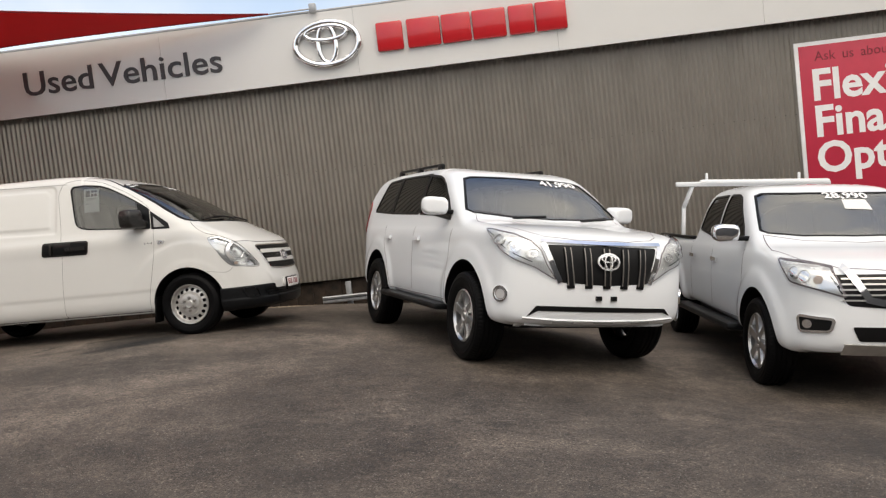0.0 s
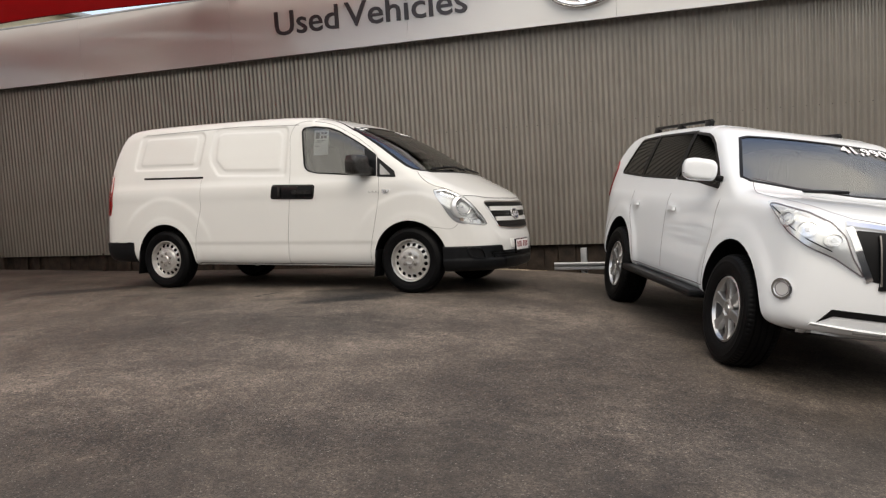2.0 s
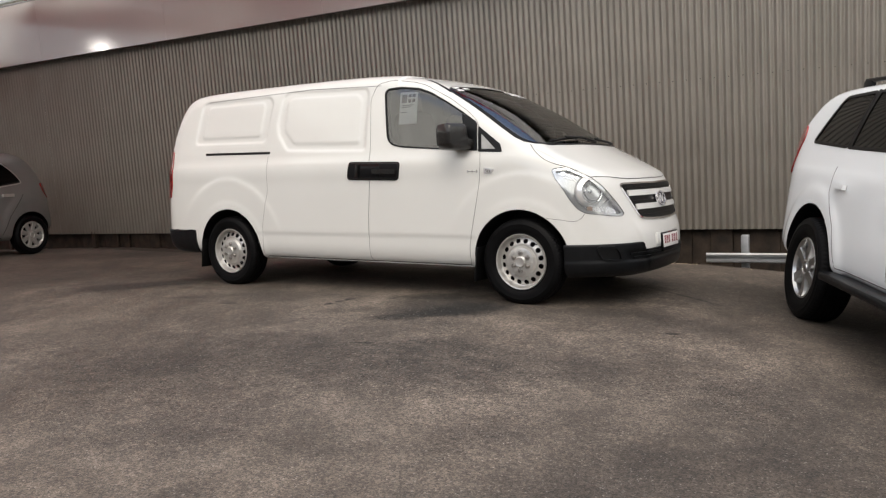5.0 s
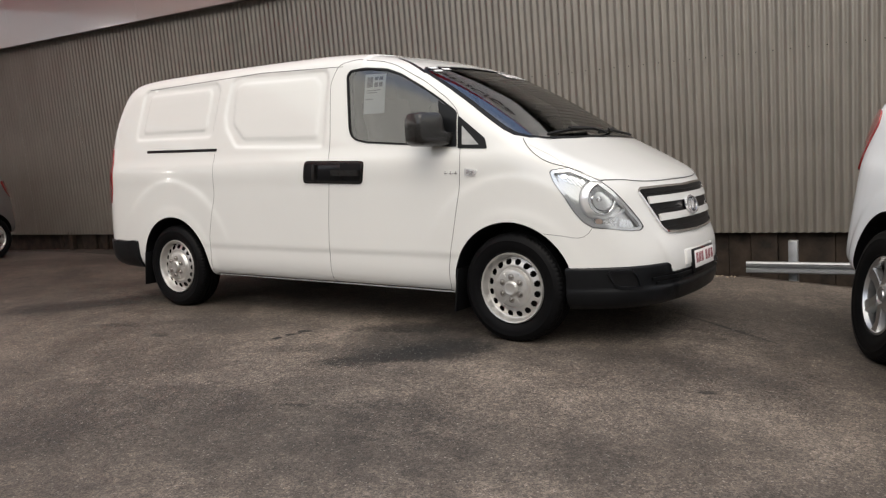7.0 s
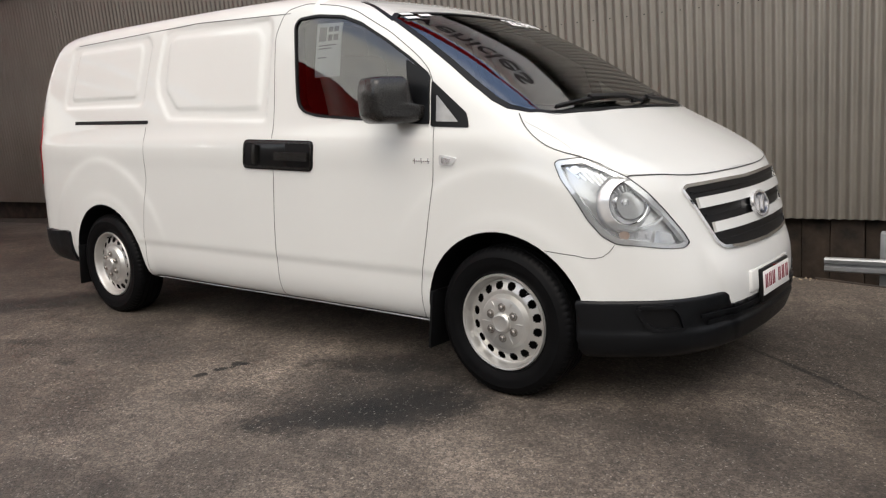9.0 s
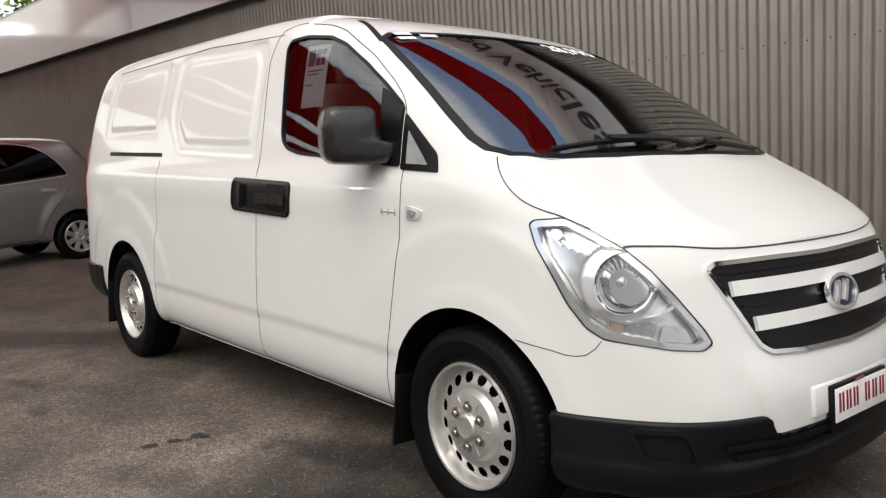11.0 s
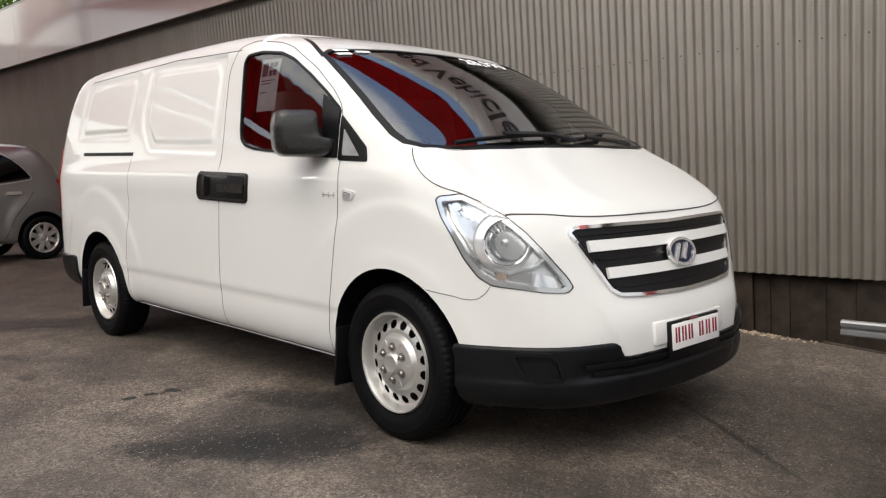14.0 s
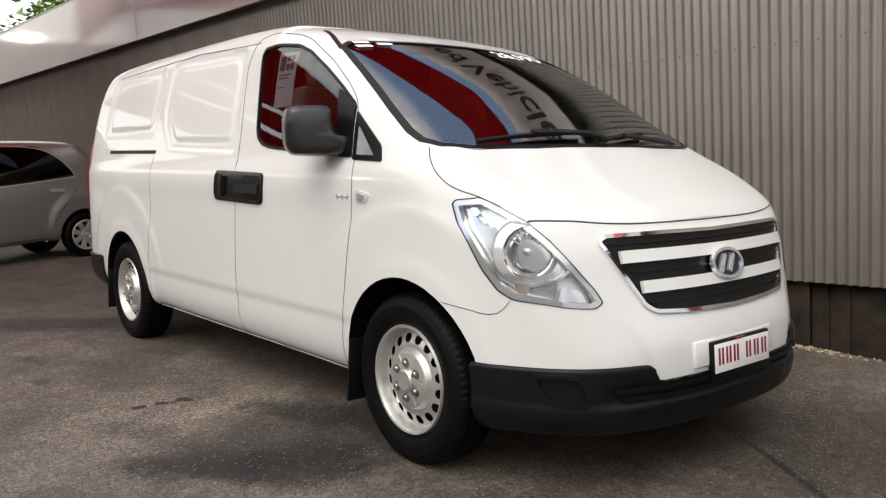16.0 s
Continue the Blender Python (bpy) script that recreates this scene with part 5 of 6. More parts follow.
def flare(base, depth=0.03, size=0.56):
    def g(x, y, z):
        d = 0.0
        for c in (0, -base):
            d = d - depth * plateau(np.hypot(x - c, z - 0.40), 0, size, 0.02)
        return d * plateau(y, 0.62, 2, 0.02)
    return g


# ---- the four-wheel-drive wagon ----
def build_wagon():
    side = [(0.70, 0.36), (0.84, 0.42), (0.87, 0.60), (0.865, 0.80), (0.825, 1.01), (0.745, 1.105), (0.52, 1.165), (0.1, 1.205), (-0.10, 1.23), (-0.24, 1.32), (-0.55, 1.53), (-0.80, 1.67), (-0.98, 1.735), (-1.4, 1.78), (-2.2, 1.80), (-3.1, 1.775),
            (-3.42, 1.71), (-3.65, 1.48), (-3.80, 1.18), (-3.88, 0.95), (-3.90, 0.6), (-3.80, 0.46), (-3.4, 0.42), (-0.5, 0.40)]
    front = [(0, 0.3), (0.70, 0.33), (0.86, 0.42), (0.905, 0.55), (0.915, 0.80), (0.91, 1.0), (0.895, 1.10), (0.86, 1.17), (0.82, 1.35), (0.76, 1.58), (0.70, 1.74), (0.60, 1.81), (0.3, 1.85), (0, 1.855)]
    plan = [(0.89, 0), (0.88, 0.40), (0.835, 0.67), (0.70, 0.845), (0.43, 0.915), (0.0, 0.925), (-3.1, 0.925), (-3.5, 0.885), (-3.78, 0.72), (-3.90, 0)]
    base, half = 2.79, 0.79
    front_w = corners([(-0.535, 1.225), (-0.58, 1.295), (-0.71, 1.415), (-0.93, 1.572), (-1.05, 1.632), (-1.16, 1.662), (-1.455, 1.69), (-1.475, 1.285), (-1.02, 1.272)], 0.02)
    rear_w = corners([(-1.525, 1.287), (-1.505, 1.70), (-2.40, 1.70), (-2.47, 1.30)], 0.02)
    quarter = corners([(-2.52, 1.302), (-2.45, 1.70), (-2.95, 1.675), (-3.22, 1.33)], 0.05)
    half_s = [(0, 0.895), (-0.42, 0.935), (-0.74, 1.03), (-0.785, 1.09), (-0.715, 1.376), (-0.64, 1.65), (-0.56, 1.69), (-0.3, 1.69), (0, 1.69)]
    car_at = car("four_wheel_drive_wagon", "white four-wheel-drive wagon with a chrome bar grille", "car", WAGON, side, front, plan, 0.14, (0.085, 0.085), PAINT_B, base, half, (0.388, 0.265, 0.225), 0.485, [front_w, rear_w, quarter], half_s, 0.026, flare(base, 0.02, 0.60), rim_maker=lambda t, r, h: spoke_rim(t, r, h, 6, 0.085, ALLOY))
    wagon, R, L, FR, TOP, WS, f = car_at
    for sd in (R, L):
        w = (lambda o: o) if sd is R else mirror
        for line in ([(-0.42, 1.14), (-0.44, 0.80), (-0.50, 0.48), (-1.50, 0.47), (-1.50, 1.15)], [(-1.50, 0.47), (-2.25, 0.47), (-2.36, 0.75), (-2.55, 0.98), (-2.56, 1.16)]):
            sd.strip("door_gap", w(line), 0.006, INK, wagon, 0.001, 0.004, False, 0.05)
        for a, b in ((-1.498, -1.48), (-2.495, -2.43)):
            sd.strip("window_pillar", w([(a, 1.29), (b, 1.712)]), 0.06, BLACK, wagon, 0.002, 0.008, False, 0.05)
        for x in (-1.36, -2.36):
            sd.strip("door_handle", w([(x - 0.10, 1.03), (x + 0.10, 1.025)]), 0.035, PAINT_B, wagon, 0.035, 0.028, False, 0.03, "white door handle")
        sd.patch("tail_lamp", w(corners([(-3.58, 1.06), (-3.43, 1.36), (-3.47, 1.46), (-3.62, 1.47), (-3.80, 1.08)], 0.04)), RED_LENS, wagon, 0.012, 0.02, 0.05, "red tail lamp")
        one_box("side_step", (1.80, 0.17, 0.06), (-1.39, (-1 if sd is R else 1) * 0.90, 0.41), PLASTIC, wagon, 0.02, (0, 0, 0), "black side step")
    for s in (-1, 1):
        bm = bmesh.new()
        zr = TOP.lay([(x, s * 0.58) for x in (-1.58, -2.27, -2.96)])[0][:, 2]
        box(bm, (1.50, 0.035, 0.03), (-2.27, s * 0.58, float(zr[1]) + 0.038), 0.012)
        for x, z in zip((-1.58, -2.27, -2.96), zr):
            box(bm, (0.14, 0.04, 0.06), (x, s * 0.58, float(z) + 0.02), 0.012)
        part("roof_rail", bm, BLACK, wagon, "black roof rail")
        door_mirror(wagon, -0.57, s * 1.0, 1.345, (0.16, 0.26, 0.175), PAINT_B, s, 0.03, 16)
        c = math.sqrt(0.5)
        OB = Side(f, (c, -s * c, 0), (0, 0, 1), 1.7) if s < 0 else Side(f, (-c, c, 0), (0, 0, 1), 1.7)
        w = (lambda o: o) if s < 0 else mirror
        o = w(corners([(-0.359, 1.138), (-0.317, 1.145), (-0.079, 1.108), (0.064, 1.058), (0.150, 0.985), (0.205, 0.863), (0.272, 0.752), (0.122, 0.849), (-0.03, 0.905), (-0.16, 0.981), (-0.249, 1.06)], 0.02))
        h = OB.patch("headlight", o, REFLECTOR, wagon, 0.003, 0.012, 0.035, "clear headlight")
        OB.strip("lamp_edge", o, 0.006, INK, h, 0.006, 0.008, True)
        OB.strip("lamp_shade", w([(-0.33, 1.125), (-0.25, 1.09), (-0.16, 1.02), (-0.03, 0.945), (0.10, 0.89)]), 0.007, PLASTIC, h, 0.006, 0.006)
        for cx, cz, r in ((-0.175, 1.055, 0.045), (-0.045, 1.005, 0.055), (0.095, 0.955, 0.045)):
            OB.patch("bulb_bowl", w(ellipse(cx, cz, r, r * 0.85)), BADGE, h, 0.010, 0.006, 0.02)
            OB.strip("bowl_edge", w(ellipse(cx, cz, r, r * 0.85)), 0.010, REFLECTOR, h, 0.020, 0.012, True, 0.02)
            OB.patch("bulb", w(ellipse(cx, cz, 0.014, 0.014, 12)), REFLECTOR, h, 0.016, 0.008, 0.012)
        OB.patch("lens", o, LENS, h, 0.028, 0.003, 0.04, back=CLEAR)
        fl = OB.patch("fog_lamp", w(ellipse(-0.138, 0.626, 0.055, 0.050)), REFLECTOR, wagon, 0.006, 0.012, 0.02, "round fog lamp with a chrome ring")
        OB.strip("fog_ring", w(ellipse(-0.138, 0.626, 0.062, 0.058)), 0.014, CHROME, fl, 0.014, 0.014, True, 0.015)
        OB.strip("fog_gap", w(ellipse(-0.138, 0.626, 0.046, 0.042)), 0.005, INK, fl, 0.008, 0.006, True, 0.015)
    edge = [(-0.14, 0), (-0.20, -0.42), (-0.30, -0.70), (0.0, -0.79), (0.27, -0.76), (0.45, -0.68), (0.62, -0.60), (0.70, -0.50), (0.755, -0.25), (0.765, 0)]
    hood = edge + [(x, -y) for x, y in edge[-2:0:-1]]
    TOP.strip("bonnet_gap", hood, 0.005, INK, wagon, 0.001, 0.004, True, 0.02)
    g = corners([(-0.51, 1.03), (0, 1.035), (0.51, 1.03), (0.40, 0.735), (0, 0.715), (-0.40, 0.735)], 0.02)
    grille = FR.patch("grille", g, BLACK, wagon, 0.004, 0.012, 0.04, "black grille with upright chrome bars")
    FR.strip("chrome_top", [(-0.56, 1.058), (-0.3, 1.052), (0, 1.048), (0.3, 1.052), (0.56, 1.058)], 0.024, CHROME, grille, 0.018, 0.02)
    for s in (-1, 1):
        FR.strip("chrome_side", [(s * 0.545, 1.04), (s * 0.48, 0.87), (s * 0.415, 0.735)], 0.042, CHROME, grille, 0.014, 0.02)
    for y in (-0.35, -0.178, 0.0, 0.178, 0.35):
        bar = FR.strip("bar", [(y, 1.010), (y * 0.97, 0.86), (y * 0.925, 0.712)], 0.058, PLASTIC, grille, 0.018, 0.018)
        for d in (-0.025, 0.025):
            FR.strip("bar_edge", [(y + d, 1.008), (y * 0.97 + d, 0.86), (y * 0.925 + d, 0.715)], 0.009, NUT, bar, 0.024, 0.010)
        FR.strip("bar_foot", [(y * 0.925, 0.712), (y * 0.92, 0.690)], 0.064, BLACK, bar, 0.012, 0.012)
    FR.strip("emblem_ring", ellipse(0.005, 0.905, 0.096, 0.062), 0.016, BADGE, grille, 0.036, 0.02, True, 0.015, "chrome oval emblem")
    FR.strip("emblem_ring", ellipse(0.005, 0.905, 0.034, 0.056), 0.011, BADGE, grille, 0.034, 0.014, True, 0.012)
    FR.strip("emblem_ring", ellipse(0.005, 0.930, 0.062, 0.026), 0.011, BADGE, grille, 0.034, 0.014, True, 0.012)
    FR.patch("intake", corners([(-0.60, 0.545), (0, 0.540), (0.60, 0.530), (0.67, 0.470), (0.585, 0.498), (0, 0.500), (-0.585, 0.505), (-0.67, 0.455)], 0.008), BLACK, wagon, 0.006, 0.012, 0.04, "black lower intake")
    FR.strip("skid_bar", [(-0.70, 0.415), (-0.4, 0.40), (0, 0.395), (0.4, 0.40), (0.70, 0.415)], 0.075, PAINT_B, wagon, 0.020, 0.02, False, 0.05, "white lower bumper trim")
    FR.strip("skid_edge", [(-0.66, 0.385), (-0.4, 0.368), (0, 0.362), (0.4, 0.368), (0.66, 0.385)], 0.022, GALV, wagon, 0.016, 0.02, False, 0.05, "grey lower edge")
    for y in (-0.36, 0.0, 0.36):
        FR.strip("slot", [(y - 0.09, 0.425), (y + 0.09, 0.425)], 0.010, GALV, wagon, 0.024, 0.006, False, 0.04)
    for y in (-0.07, 0.07):
        FR.patch("plate_mount", [(y - 0.025, 0.595), (y + 0.025, 0.595), (y + 0.025, 0.63), (y - 0.025, 0.63)], BLACK, wagon, 0.02, 0.02, 0.03)
    price(WS, "41,990", (0.36, 1.555), 0.15, wagon, 3)
    for a, b in (((-0.40, 0.90), (-0.05, 0.94)), ((0.30, 0.90), (0.62, 0.99))):
        WS.strip("wiper", [a, b], 0.02, BLACK, wagon, 0.02, 0.015, False, 0.05)
    one_box("underbody", (3.9, 1.3, 0.16), (-1.5, 0, 0.40), BLACK, wagon, 0.04)


build_wagon()


# ---- the dual-cab pickup ----
def build_pickup():
    side = [(0.72, 0.36), (0.86, 0.42), (0.90, 0.60), (0.88, 0.85), (0.82, 1.0), (0.70, 1.07), (0.30, 1.155), (-0.02, 1.20), (-0.22, 1.29), (-0.55, 1.52), (-0.84, 1.69), (-1.05, 1.75), (-1.5, 1.775), (-2.05, 1.755), (-2.22, 1.66), (-2.36, 1.30), (-2.40, 1.185),
            (-3.0, 1.17), (-4.2, 1.19), (-4.30, 1.12), (-4.32, 0.62), (-4.2, 0.52), (-0.5, 0.42)]
    front = [(0, 0.3), (0.70, 0.33), (0.85, 0.42), (0.90, 0.56), (0.915, 0.80), (0.91, 1.0), (0.89, 1.12), (0.85, 1.18), (0.80, 1.38), (0.74, 1.58), (0.67, 1.70), (0.55, 1.76), (0.3, 1.79), (0, 1.795)]
    plan = [(0.92, 0), (0.90, 0.35), (0.83, 0.62), (0.65, 0.82), (0.35, 0.91), (0.0, 0.925), (-4.1, 0.92), (-4.30, 0.86), (-4.34, 0)]
    base, half = 3.15, 0.785
    front_w = corners([(-0.54, 1.225), (-0.62, 1.33), (-0.98, 1.61), (-1.12, 1.645), (-1.40, 1.65), (-1.43, 1.215)], 0.04)
    rear_w = corners([(-1.49, 1.218), (-1.47, 1.65), (-1.98, 1.635), (-2.10, 1.50), (-2.17, 1.30)], 0.04)
    half_s = [(0, 0.915), (-0.45, 0.945), (-0.72, 1.03), (-0.768, 1.09), (-0.725, 1.36), (-0.665, 1.67), (-0.60, 1.70), (-0.3, 1.67), (0, 1.665)]
    at = car("dual_cab_pickup", "white dual-cab pickup with a roof ladder rack", "car", PICKUP, side, front, plan, 0.14, (0.085, 0.09), PAINT_B, base, half, (0.375, 0.255, 0.235), 0.46, [front_w, rear_w], half_s, 0.03, flare(base, 0.03, 0.58), hollow=((-2.2, -1.2, 0.95), (0.0, 1.2, 2.0)), rim_maker=lambda t, r, h: spoke_rim(t, r, h, 6, 0.10, ALLOY), bed=(-4.22, -2.52, 0.70))
    pickup, R, L, FR, TOP, WS, f = at
    for sd in (R, L):
        w = (lambda o: o) if sd is R else mirror
        for line in ([(-0.42, 1.14), (-0.44, 0.80), (-0.50, 0.50), (-1.46, 0.49), (-1.46, 1.15)], [(-1.46, 0.49), (-2.30, 0.50), (-2.34, 1.2)]):
            sd.strip("door_gap", w(line), 0.006, INK, pickup, 0.001, 0.004, False, 0.05)
        for x in (-1.30, -2.18):
            sd.strip("door_handle", w([(x - 0.09, 1.01), (x + 0.09, 1.005)]), 0.035, CHROME, pickup, 0.035, 0.028, False, 0.03, "chrome door handle")
        one_box("side_step", (2.05, 0.17, 0.07), (-1.52, (-1 if sd is R else 1) * 0.92, 0.42), PLASTIC, pickup, 0.03, (0, 0, 0), "tubular side step")
        sd.patch("tail_lamp", w(corners([(-4.10, 0.80), (-4.10, 1.12), (-4.24, 1.12), (-4.26, 0.80)], 0.03)), RED_LENS, pickup, 0.01, 0.02, 0.05)
    rack = new("ladder_rack")
    rack.matrix_basis = PICKUP
    tagged(rack, "white steel ladder rack over the pickup's tray and roof", "ladder rack")
    for s in (-1, 1):
        one_box("upright", (0.05, 0.05, 0.36), (-3.10, s * 0.80, 1.38), PAINT_B, rack, 0.012, (0, 3, 0))
        one_box("upright", (0.05, 0.05, 0.30), (-3.04, s * 0.755, 1.69), PAINT_B, rack, 0.012, (s * 18, 14, 0))
        one_box("stop", (0.03, 0.03, 0.12), (-3.0, s * 0.55, 1.90), PAINT_B, rack, 0.006)
        one_box("tray_rail", (1.8, 0.07, 0.03), (-3.4, s * 0.80, 1.195), BLACK, rack, 0.01)
    one_box("cross_bar", (0.06, 1.84, 0.06), (-3.0, 0, 1.825), PAINT_B, rack, 0.012)
    one_box("roller", (0.085, 1.55, 0.075), (-3.0, 0.14, 1.845), PAINT_B, rack, 0.03)
    for s in (-1, 1):
        door_mirror(pickup, -0.46, s * 1.03, 1.29, (0.14, 0.25, 0.17), CHROME, s)
        c = math.sqrt(0.5)
        OB = Side(f, (c, -s * c, 0), (0, 0, 1), 1.7) if s < 0 else Side(f, (-c, c, 0), (0, 0, 1), 1.7)
        w = (lambda o: o) if s < 0 else mirror
        o = w(corners([(-0.321, 1.10), (-0.14, 1.085), (0.051, 1.057), (0.103, 1.046), (0.18, 0.95), (0.24, 0.822), (0.067, 0.877), (-0.16, 0.93), (-0.235, 1.015)], 0.02))
        h = OB.patch("headlight", o, REFLECTOR, pickup, 0.004, 0.012, 0.035, "clear headlight")
        OB.strip("lamp_edge", o, 0.012, INK, h, 0.006, 0.008, True)
        for cx, cz in ((-0.13, 1.0), (-0.045, 0.975)):
            OB.patch("bulb_bowl", w(ellipse(cx, cz, 0.042, 0.044)), CHROME, h, 0.012, 0.006, 0.02)
            OB.strip("bowl_edge", w(ellipse(cx, cz, 0.042, 0.044)), 0.008, REFLECTOR, h, 0.018, 0.01, True, 0.02)
        OB.patch("amber_bulb", w(ellipse(0.055, 0.95, 0.032, 0.032)), AMBER_PALE, h, 0.012, 0.006, 0.025)
        OB.patch("lens", o, LENS, h, 0.028, 0.003, 0.04, back=CLEAR)
        fo = w(corners([(-0.085, 0.675), (0.175, 0.655), (0.150, 0.560), (-0.070, 0.552)], 0.03))
        rec = OB.patch("fog_recess", fo, BLACK, pickup, 0.006, 0.01, 0.03)
        OB.strip("fog_frame", fo, 0.020, CHROME, rec, 0.014, 0.014, True, 0.02)
        OB.patch("fog_lamp", w(ellipse(-0.01, 0.612, 0.036, 0.034)), CHROME, rec, 0.016, 0.012, 0.02)
        FR.strip("grille_frame", [(s * 0.49, 1.045), (s * 0.42, 0.94), (s * 0.345, 0.82)], 0.055, CHROME, pickup, 0.022, 0.024, False, 0.03, "chrome grille frame")
        FR.strip("grille_frame", [(s * 0.36, 0.81), (s * 0.25, 0.785), (0, 0.78)], 0.05, CHROME, pickup, 0.020, 0.024, False, 0.03, "chrome grille frame")
    g = corners([(-0.60, 0.99), (0, 1.0), (0.60, 0.99), (0.48, 0.76), (0, 0.73), (-0.48, 0.76)], 0.03)
    grille = FR.patch("grille", g, BLACK, pickup, 0.004, 0.012, 0.04, "black slatted grille")
    for z in (0.80, 0.84, 0.88, 0.92, 0.96):
        FR.strip("slat", [(-0.52, z), (0, z + 0.006), (0.52, z)], 0.012, SILVER, grille, 0.012, 0.01)
    FR.patch("intake", corners([(-0.45, 0.60), (0.45, 0.60), (0.40, 0.49), (-0.40, 0.49)], 0.02), BLACK, pickup, 0.006, 0.012, 0.04)
    FR.strip("skid_bar", [(-0.50, 0.43), (0, 0.42), (0.50, 0.43)], 0.08, SILVER, pickup, 0.018, 0.02)
    edge = [(-0.02, 0), (-0.10, -0.45), (-0.26, -0.76), (0.15, -0.82), (0.5, -0.72), (0.72, -0.5), (0.80, 0)]
    TOP.strip("bonnet_gap", edge + [(x, -y) for x, y in edge[-2:0:-1]], 0.008, INK, pickup, 0.001, 0.004, True, 0.04)
    price(WS, "28,990", (0.14, 1.55), 0.15, pickup, 0)
    WS.patch("price_sheet", [(0.06, 1.36), (0.08, 1.52), (0.30, 1.53), (0.30, 1.35)], PAPER, pickup, 0.004, 0.002, 0.06, "paper sheet on the windscreen")
    one_box("underbody", (4.4, 1.3, 0.16), (-1.7, 0, 0.42), BLACK, pickup, 0.04)


build_pickup()


# ---- the small hatchback ----
def build_hatch():
    side = [(0.62, 0.22), (0.72, 0.40), (0.70, 0.62), (0.60, 0.80), (0.30, 0.94), (-0.05, 1.02), (-0.40, 1.24), (-0.75, 1.43), (-1.1, 1.51), (-1.6, 1.525), (-2.3, 1.48), (-2.62, 1.42), (-2.80, 1.20), (-2.93, 0.95), (-3.02, 0.80), (-3.05, 0.50), (-2.95, 0.28), (-0.5, 0.20)]
    front = [(0, 0.12), (0.70, 0.18), (0.80, 0.26), (0.835, 0.45), (0.845, 0.70), (0.835, 0.90), (0.80, 0.99), (0.75, 1.15), (0.68, 1.32), (0.60, 1.44), (0.45, 1.515), (0, 1.54)]
    plan = [(0.74, 0), (0.70, 0.4), (0.55, 0.66), (0.25, 0.80), (-0.1, 0.845), (-2.4, 0.845), (-2.8, 0.78), (-3.0, 0.62), (-3.06, 0)]
    lift = lambda o: [(x, z if z < 0.8 else 0.8 + (z - 0.8) * 1.15) for x, z in o]
    side, front = lift(side), lift(front)
    base, half = 2.46, 0.735
    fw = corners(lift([(-0.35, 0.97), (-0.70, 1.28), (-1.10, 1.41), (-1.28, 1.42), (-1.30, 0.98)]), 0.05)
    rw = corners(lift([(-1.36, 0.98), (-1.34, 1.42), (-2.0, 1.39), (-2.25, 1.26), (-2.42, 1.05)]), 0.04)
    hs = [(0, 0.71), (-0.5, 0.77), (-0.68, 0.84), (-0.60, 1.2), (-0.52, 1.42), (0, 1.47)]
    hatch, R, L, FR, TOP, WS, f = car("small_hatchback", "grey metallic small hatchback parked beyond the van", "car", HATCH, side, front, plan, 0.12, (0.14, 0.10), GREY_PAINT, base, half, (0.292, 0.185, 0.195), 0.345, [fw, rw], hs, 0.032, flare(base, 0.022, 0.46), hollow=((-2.5, -1.0, 0.85), (-0.1, 1.0, 1.6)), rim_maker=lambda t, r, h: spoke_rim(t, r, h, 8, 0.075, SILVER))
    for sd in (R, L):
        w = (lambda o: o) if sd is R else mirror
        for line in ([(-1.34, 0.97), (-1.36, 0.30), (-1.95, 0.30), (-2.12, 0.60), (-2.40, 0.90)], [(-0.30, 0.95), (-0.40, 0.30), (-1.36, 0.30)]):
            sd.strip("door_gap", w(line), 0.006, BLACK, hatch, 0.001, 0.004, False, 0.05)
        for x in (-1.18, -2.14):
            sd.strip("door_handle", w([(x - 0.09, 0.90), (x + 0.09, 0.91)]), 0.04, SILVER, hatch, 0.03, 0.025, False, 0.03, "bright door handle")
        sd.patch("tail_lamp", w(corners([(-2.80, 0.90), (-2.74, 1.04), (-2.82, 1.05), (-2.96, 0.86), (-2.90, 0.80)], 0.03)), RED_LENS, hatch, 0.01, 0.02, 0.04, "red tail lamp")
        top = [(-0.35, 0.97), (-0.70, 1.28), (-1.10, 1.41), (-1.34, 1.425), (-2.0, 1.395), (-2.25, 1.265), (-2.43, 1.045), (-2.36, 1.02), (-1.32, 0.965), (-0.45, 0.955)]
        sd.strip("window_bright_strip", w(chaikin(lift(top), 2)), 0.012, SILVER, hatch, 0.008, 0.008, True, 0.04, "thin bright window surround")
        door_mirror(hatch, -0.45, (-1 if sd is R else 1) * 0.93, 1.02, (0.12, 0.20, 0.14), GREY_PAINT, -1 if sd is R else 1)


build_hatch()

# ---- red shade sails on posts ----
SAIL = material("red_shade_cloth", (0.44, 0.022, 0.030), 0.75, vary=0.08, scale=3, bump=0.2, bump_scale=300)
POST_PAINT = material("grey_post_paint", (0.25, 0.25, 0.25), 0.5, vary=0.1)


thin = SAIL.node_tree.nodes.new("ShaderNodeBsdfTranslucent")
thin.inputs["Color"].default_value = (0.62, 0.05, 0.06, 1)
blend = SAIL.node_tree.nodes.new("ShaderNodeMixShader")
blend.inputs[0].default_value = 0.5
SAIL.node_tree.links.new(SAIL.node_tree.nodes["Principled BSDF"].outputs[0], blend.inputs[1])
SAIL.node_tree.links.new(thin.outputs[0], blend.inputs[2])
SAIL.node_tree.links.new(blend.outputs[0], SAIL.node_tree.nodes["Material Output"].inputs[0])


HEM = material("dark_red_hem", (0.20, 0.010, 0.014), 0.7, vary=0.1)


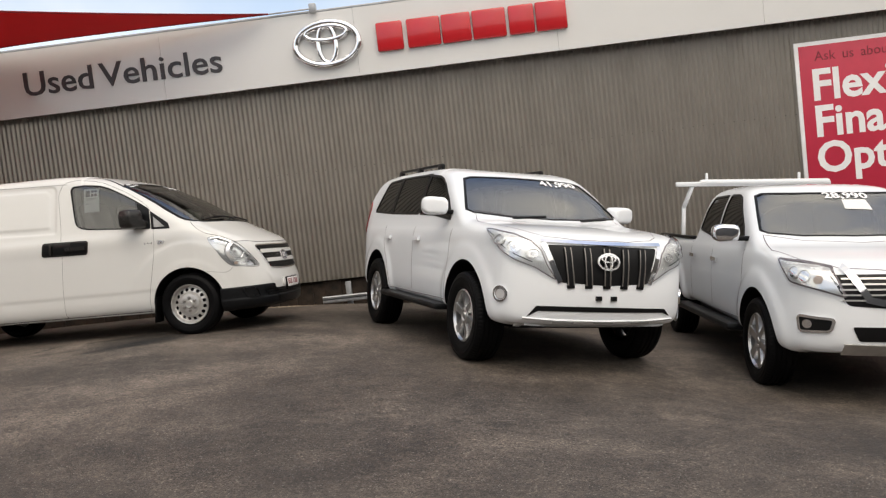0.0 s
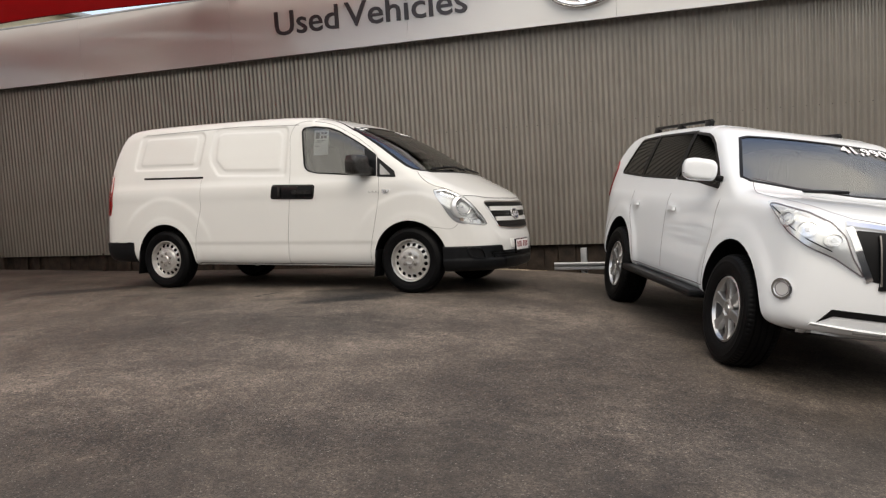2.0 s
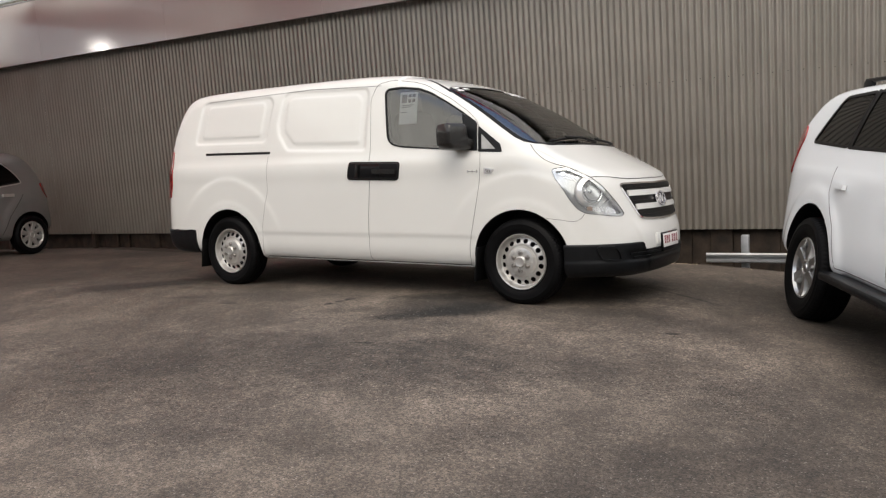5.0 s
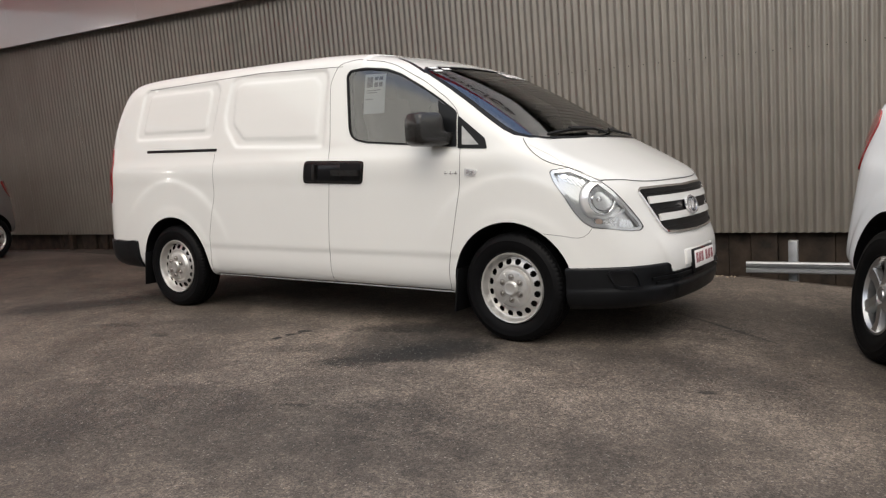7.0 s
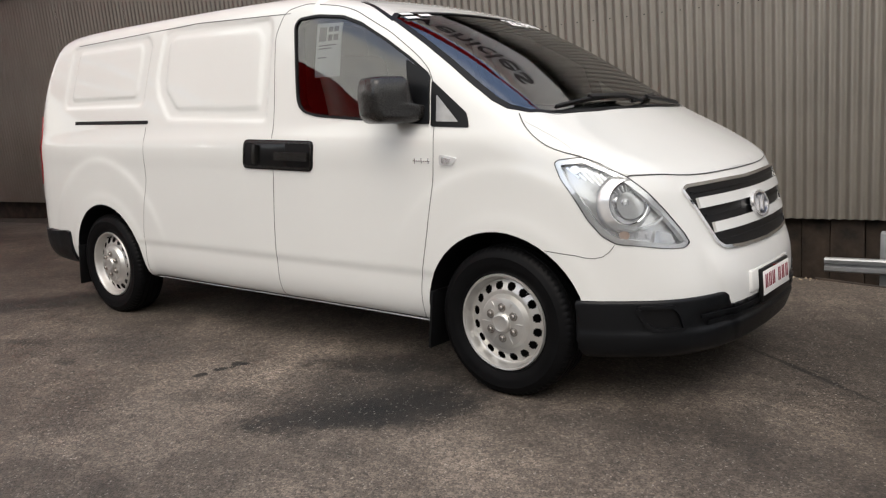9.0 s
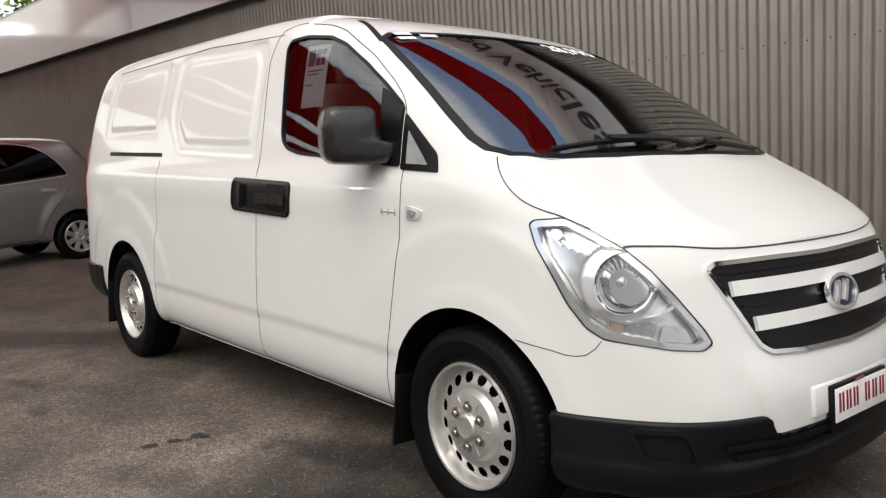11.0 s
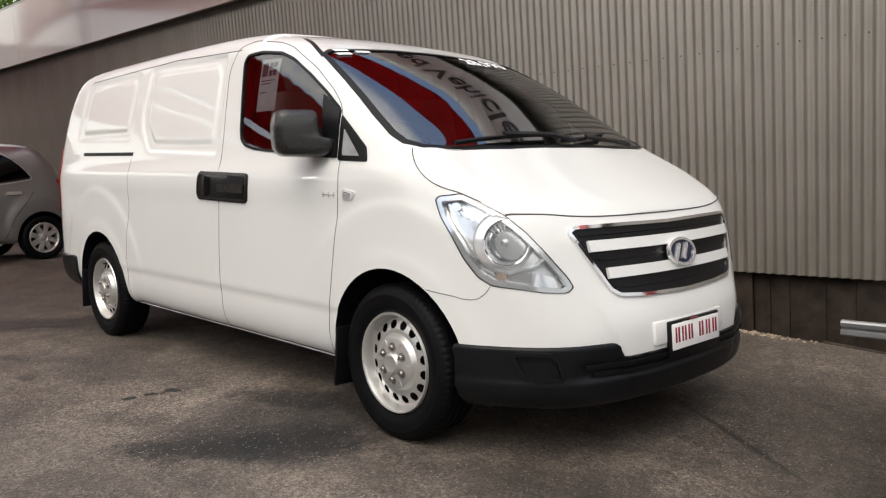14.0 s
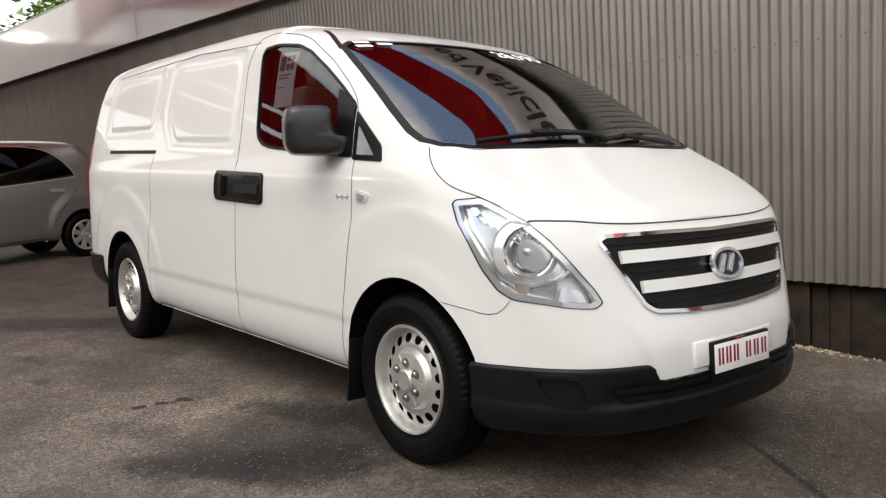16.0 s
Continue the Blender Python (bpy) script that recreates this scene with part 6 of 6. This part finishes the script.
def sail(corner, pull=0.10, n=18):
    """A sail between four corners with hollowed edges."""
    a, b, c, d = (np.array(q, float) for q in corner)
    u, v = np.meshgrid(np.linspace(0, 1, n + 1), np.linspace(0, 1, n + 1), indexing="ij")
    uu = u + pull * 4 * v * (1 - v) * (1 - 2 * u)
    vv = v + 4 * u * (1 - u) * (0.035 * (1 - v) - pull * v)
    w = lambda k: k[..., None]
    p = w((1 - uu) * (1 - vv)) * a + w(uu * (1 - vv)) * b + w(uu * vv) * c + w((1 - uu) * vv) * d
    p = p.reshape(-1, 3)
    m = n + 1
    q = [(i * m + j, (i + 1) * m + j, (i + 1) * m + j + 1, i * m + j + 1) for i in range(n) for j in range(n)]
    k = len(p)
    vs = np.concatenate([p, p + (0, 0, 0.004)])
    fs = [f[::-1] for f in q] + [tuple(k + i for i in f) for f in q]
    ob = link("cloth", vs, fs, SAIL, None, "red shade cloth", 60)
    grid = p.reshape(m, m, 3)
    for line in (grid[0], grid[-1], grid[:, 0], grid[:, -1]):
        tv, tf = [], []
        for q in line:
            tv += [tuple(q + d) for d in ((0.012, 0, 0.002), (0, 0.012, 0.002), (-0.012, 0, 0.002), (0, -0.012, 0.002), (0, 0, 0.014), (0, 0, -0.010))]
        for i in range(len(line) - 1):
            a, b = 6 * i, 6 * i + 6
            for e, g in ((0, 4), (4, 2), (2, 5), (5, 0), (1, 4), (4, 3), (3, 5), (5, 1)):
                tf.append((a + e, a + g, b + g, b + e))
        link("edge_cable", tv, tf, HEM, ob, "dark red hemmed edge with its cable", 60)
    return ob


WALL_PTS = [(-3.25, 12.86, 4.17), (-8.55, 12.86, 4.14), (-14.1, 12.86, 4.14), (-17.5, 11.5, 5.2), (-23.5, 10.4, 6.2)]
OUT_PTS = [(-9.6, 8.4, 4.25), (-16.5, 8.4, 5.1), (-22, 7.5, 6.1), (-27.5, 7.0, 6.1), (-33, 7.0, 5.2)]
# the fourth sail is unseen, added to shade the wall's left end
for i in range(4):
    t = new("shade_sail")
    tagged(t, "red shade sail stretched from the fascia to steel posts", "shade sail", group="shade sails")
    sail([WALL_PTS[i], WALL_PTS[i + 1], OUT_PTS[i + 1], OUT_PTS[i]]).parent = t
FAR_PTS = [(-12.5, -3.0, 4.6), (-16.5, -6.0, 4.6), (-21.5, -6.0, 6.2), (-27, -6.0, 6.2)]
for i in range(3):
    t = new("shade_sail")
    tagged(t, "red shade sail stretched between steel posts", "shade sail", group="shade sails")
    sail([OUT_PTS[i], OUT_PTS[i + 1], FAR_PTS[i + 1], FAR_PTS[i]]).parent = t
for i, (x, y, z) in enumerate(OUT_PTS[3:] + FAR_PTS):
    zz = float(ground_z(x, y))
    vs, fs = lathe([(0.0005, zz - 0.1), (0.07, zz - 0.1), (0.07, z + 0.15), (0.0005, z + 0.15)], 20, "z")
    post = link("sail_post", vs, fs, POST_PAINT, None, "", 40)
    post.location = (x - 0.12, y - 0.12, 0)
    tagged(post, "grey steel post holding the shade sails", "post", group="sail posts")
for i, (x, y, z) in enumerate(WALL_PTS[:3]):
    br = new("sail_bracket")
    tagged(br, "steel bracket and turnbuckle holding a shade sail", "bracket", group="sail brackets")
    one_box("plate", (0.10, 0.12, 0.14), (x + 0.66, 12.95, z + 0.02), GALV, br, 0.01)
    one_box("turnbuckle", (0.62, 0.022, 0.022), (x + 0.31, 12.90, z + 0.01), GALV, br, 0.006)

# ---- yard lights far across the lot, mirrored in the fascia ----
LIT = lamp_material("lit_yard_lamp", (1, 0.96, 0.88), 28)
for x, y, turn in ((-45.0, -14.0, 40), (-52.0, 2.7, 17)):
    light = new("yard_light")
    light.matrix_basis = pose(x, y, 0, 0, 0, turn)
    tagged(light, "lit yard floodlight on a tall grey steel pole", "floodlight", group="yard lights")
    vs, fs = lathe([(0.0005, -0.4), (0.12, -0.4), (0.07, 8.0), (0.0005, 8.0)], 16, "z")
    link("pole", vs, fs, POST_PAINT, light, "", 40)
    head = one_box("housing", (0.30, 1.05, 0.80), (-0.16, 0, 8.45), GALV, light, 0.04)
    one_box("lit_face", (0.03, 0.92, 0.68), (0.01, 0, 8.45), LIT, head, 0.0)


# ---- cream building beyond the wall ----
CREAM = material("cream_boards", (0.70, 0.63, 0.47), 0.6, vary=0.06, scale=2)
house = new("neighbour_building")
house.location = (-25.0, 26.0, 0)
tagged(house, "cream weatherboard building standing beyond the yard wall", "building")
one_box("wall", (16, 8, 9.0), (-8.0, 4.06, 3.5), CREAM, house, 0.0)
for i in range(45):
    one_box("board", (16.04, 0.03, 0.205), (-8.0, 0.03, -0.9 + 0.2 * i), CREAM, house, 0.0, (4, 0, 0))
one_box("roof", (16.8, 9.0, 0.18), (-8.0, 4.0, 8.1), GALV, house, 0.02)


# ---- trees beyond the wall ----
def tree(x, y, base, height, spread, seed):
    rnd = random.Random(seed)
    t = new("tree")
    t.location = (x, y, base)
    tagged(t, "leafy green tree beyond the wall", "tree", group="trees beyond the wall")
    vs, fs = [], []

    def limb(a, b, r0, r1):
        a, b = Vector(a), Vector(b)
        q = (b - a).to_track_quat("Z", "Y").to_matrix()
        k = len(vs)
        for p, r in ((a, r0), (b, r1)):
            for i in range(8):
                vs.append(tuple(p + q @ Vector((r * math.cos(i * math.pi / 4), r * math.sin(i * math.pi / 4), 0))))
        fs.extend((k + i, k + (i + 1) % 8, k + 8 + (i + 1) % 8, k + 8 + i) for i in range(8))
    top = height * 0.55
    limb((0, 0, 0), (0.2, 0.1, top), 0.28, 0.18)
    tips = []
    for i in range(11):
        a = rnd.uniform(0, 6.28)
        tip = (spread * 0.75 * math.cos(a) * rnd.uniform(0.4, 1), spread * 0.75 * math.sin(a) * rnd.uniform(0.4, 1), top + (height - top) * rnd.uniform(0.25, 0.95))
        limb((0.2, 0.1, top * rnd.uniform(0.7, 1)), tip, 0.11, 0.03)
        tips.append(tip)
    link("trunk", vs, fs, SLEEPER, t, "brown branching trunk", 60)
    lv, lf = [], []
    for tip in tips:
        for _ in range(520):
            d = Vector((rnd.gauss(0, 1), rnd.gauss(0, 1), rnd.gauss(0, 0.75))) * spread * 0.24
            c = Vector(tip) + d
            u = Vector((rnd.uniform(-1, 1), rnd.uniform(-1, 1), rnd.uniform(-0.6, 0.6))).normalized()
            w = u.orthogonal().normalized()
            s = rnd.uniform(0.07, 0.15)
            k = len(lv)
            lv += [tuple(c - u * s * 1.4), tuple(c + w * s * 0.6), tuple(c + u * s * 1.4), tuple(c - w * s * 0.6)]
            lf.append((k, k + 1, k + 2, k + 3))
    crown = link("crown", lv, lf, LEAF, t, "green leaf crown", 0)
    crown["kind"] = "stuff"


LEAF = material("leaf", (0.14, 0.23, 0.045), 0.55, vary=0.5, scale=1.5)
tree(-33, 21, -0.3, 7.6, 3.0, 3)
tree(-38.5, 22, -0.3, 7.2, 3.2, 5)
tree(-44, 20, -0.3, 7.4, 3.2, 8)
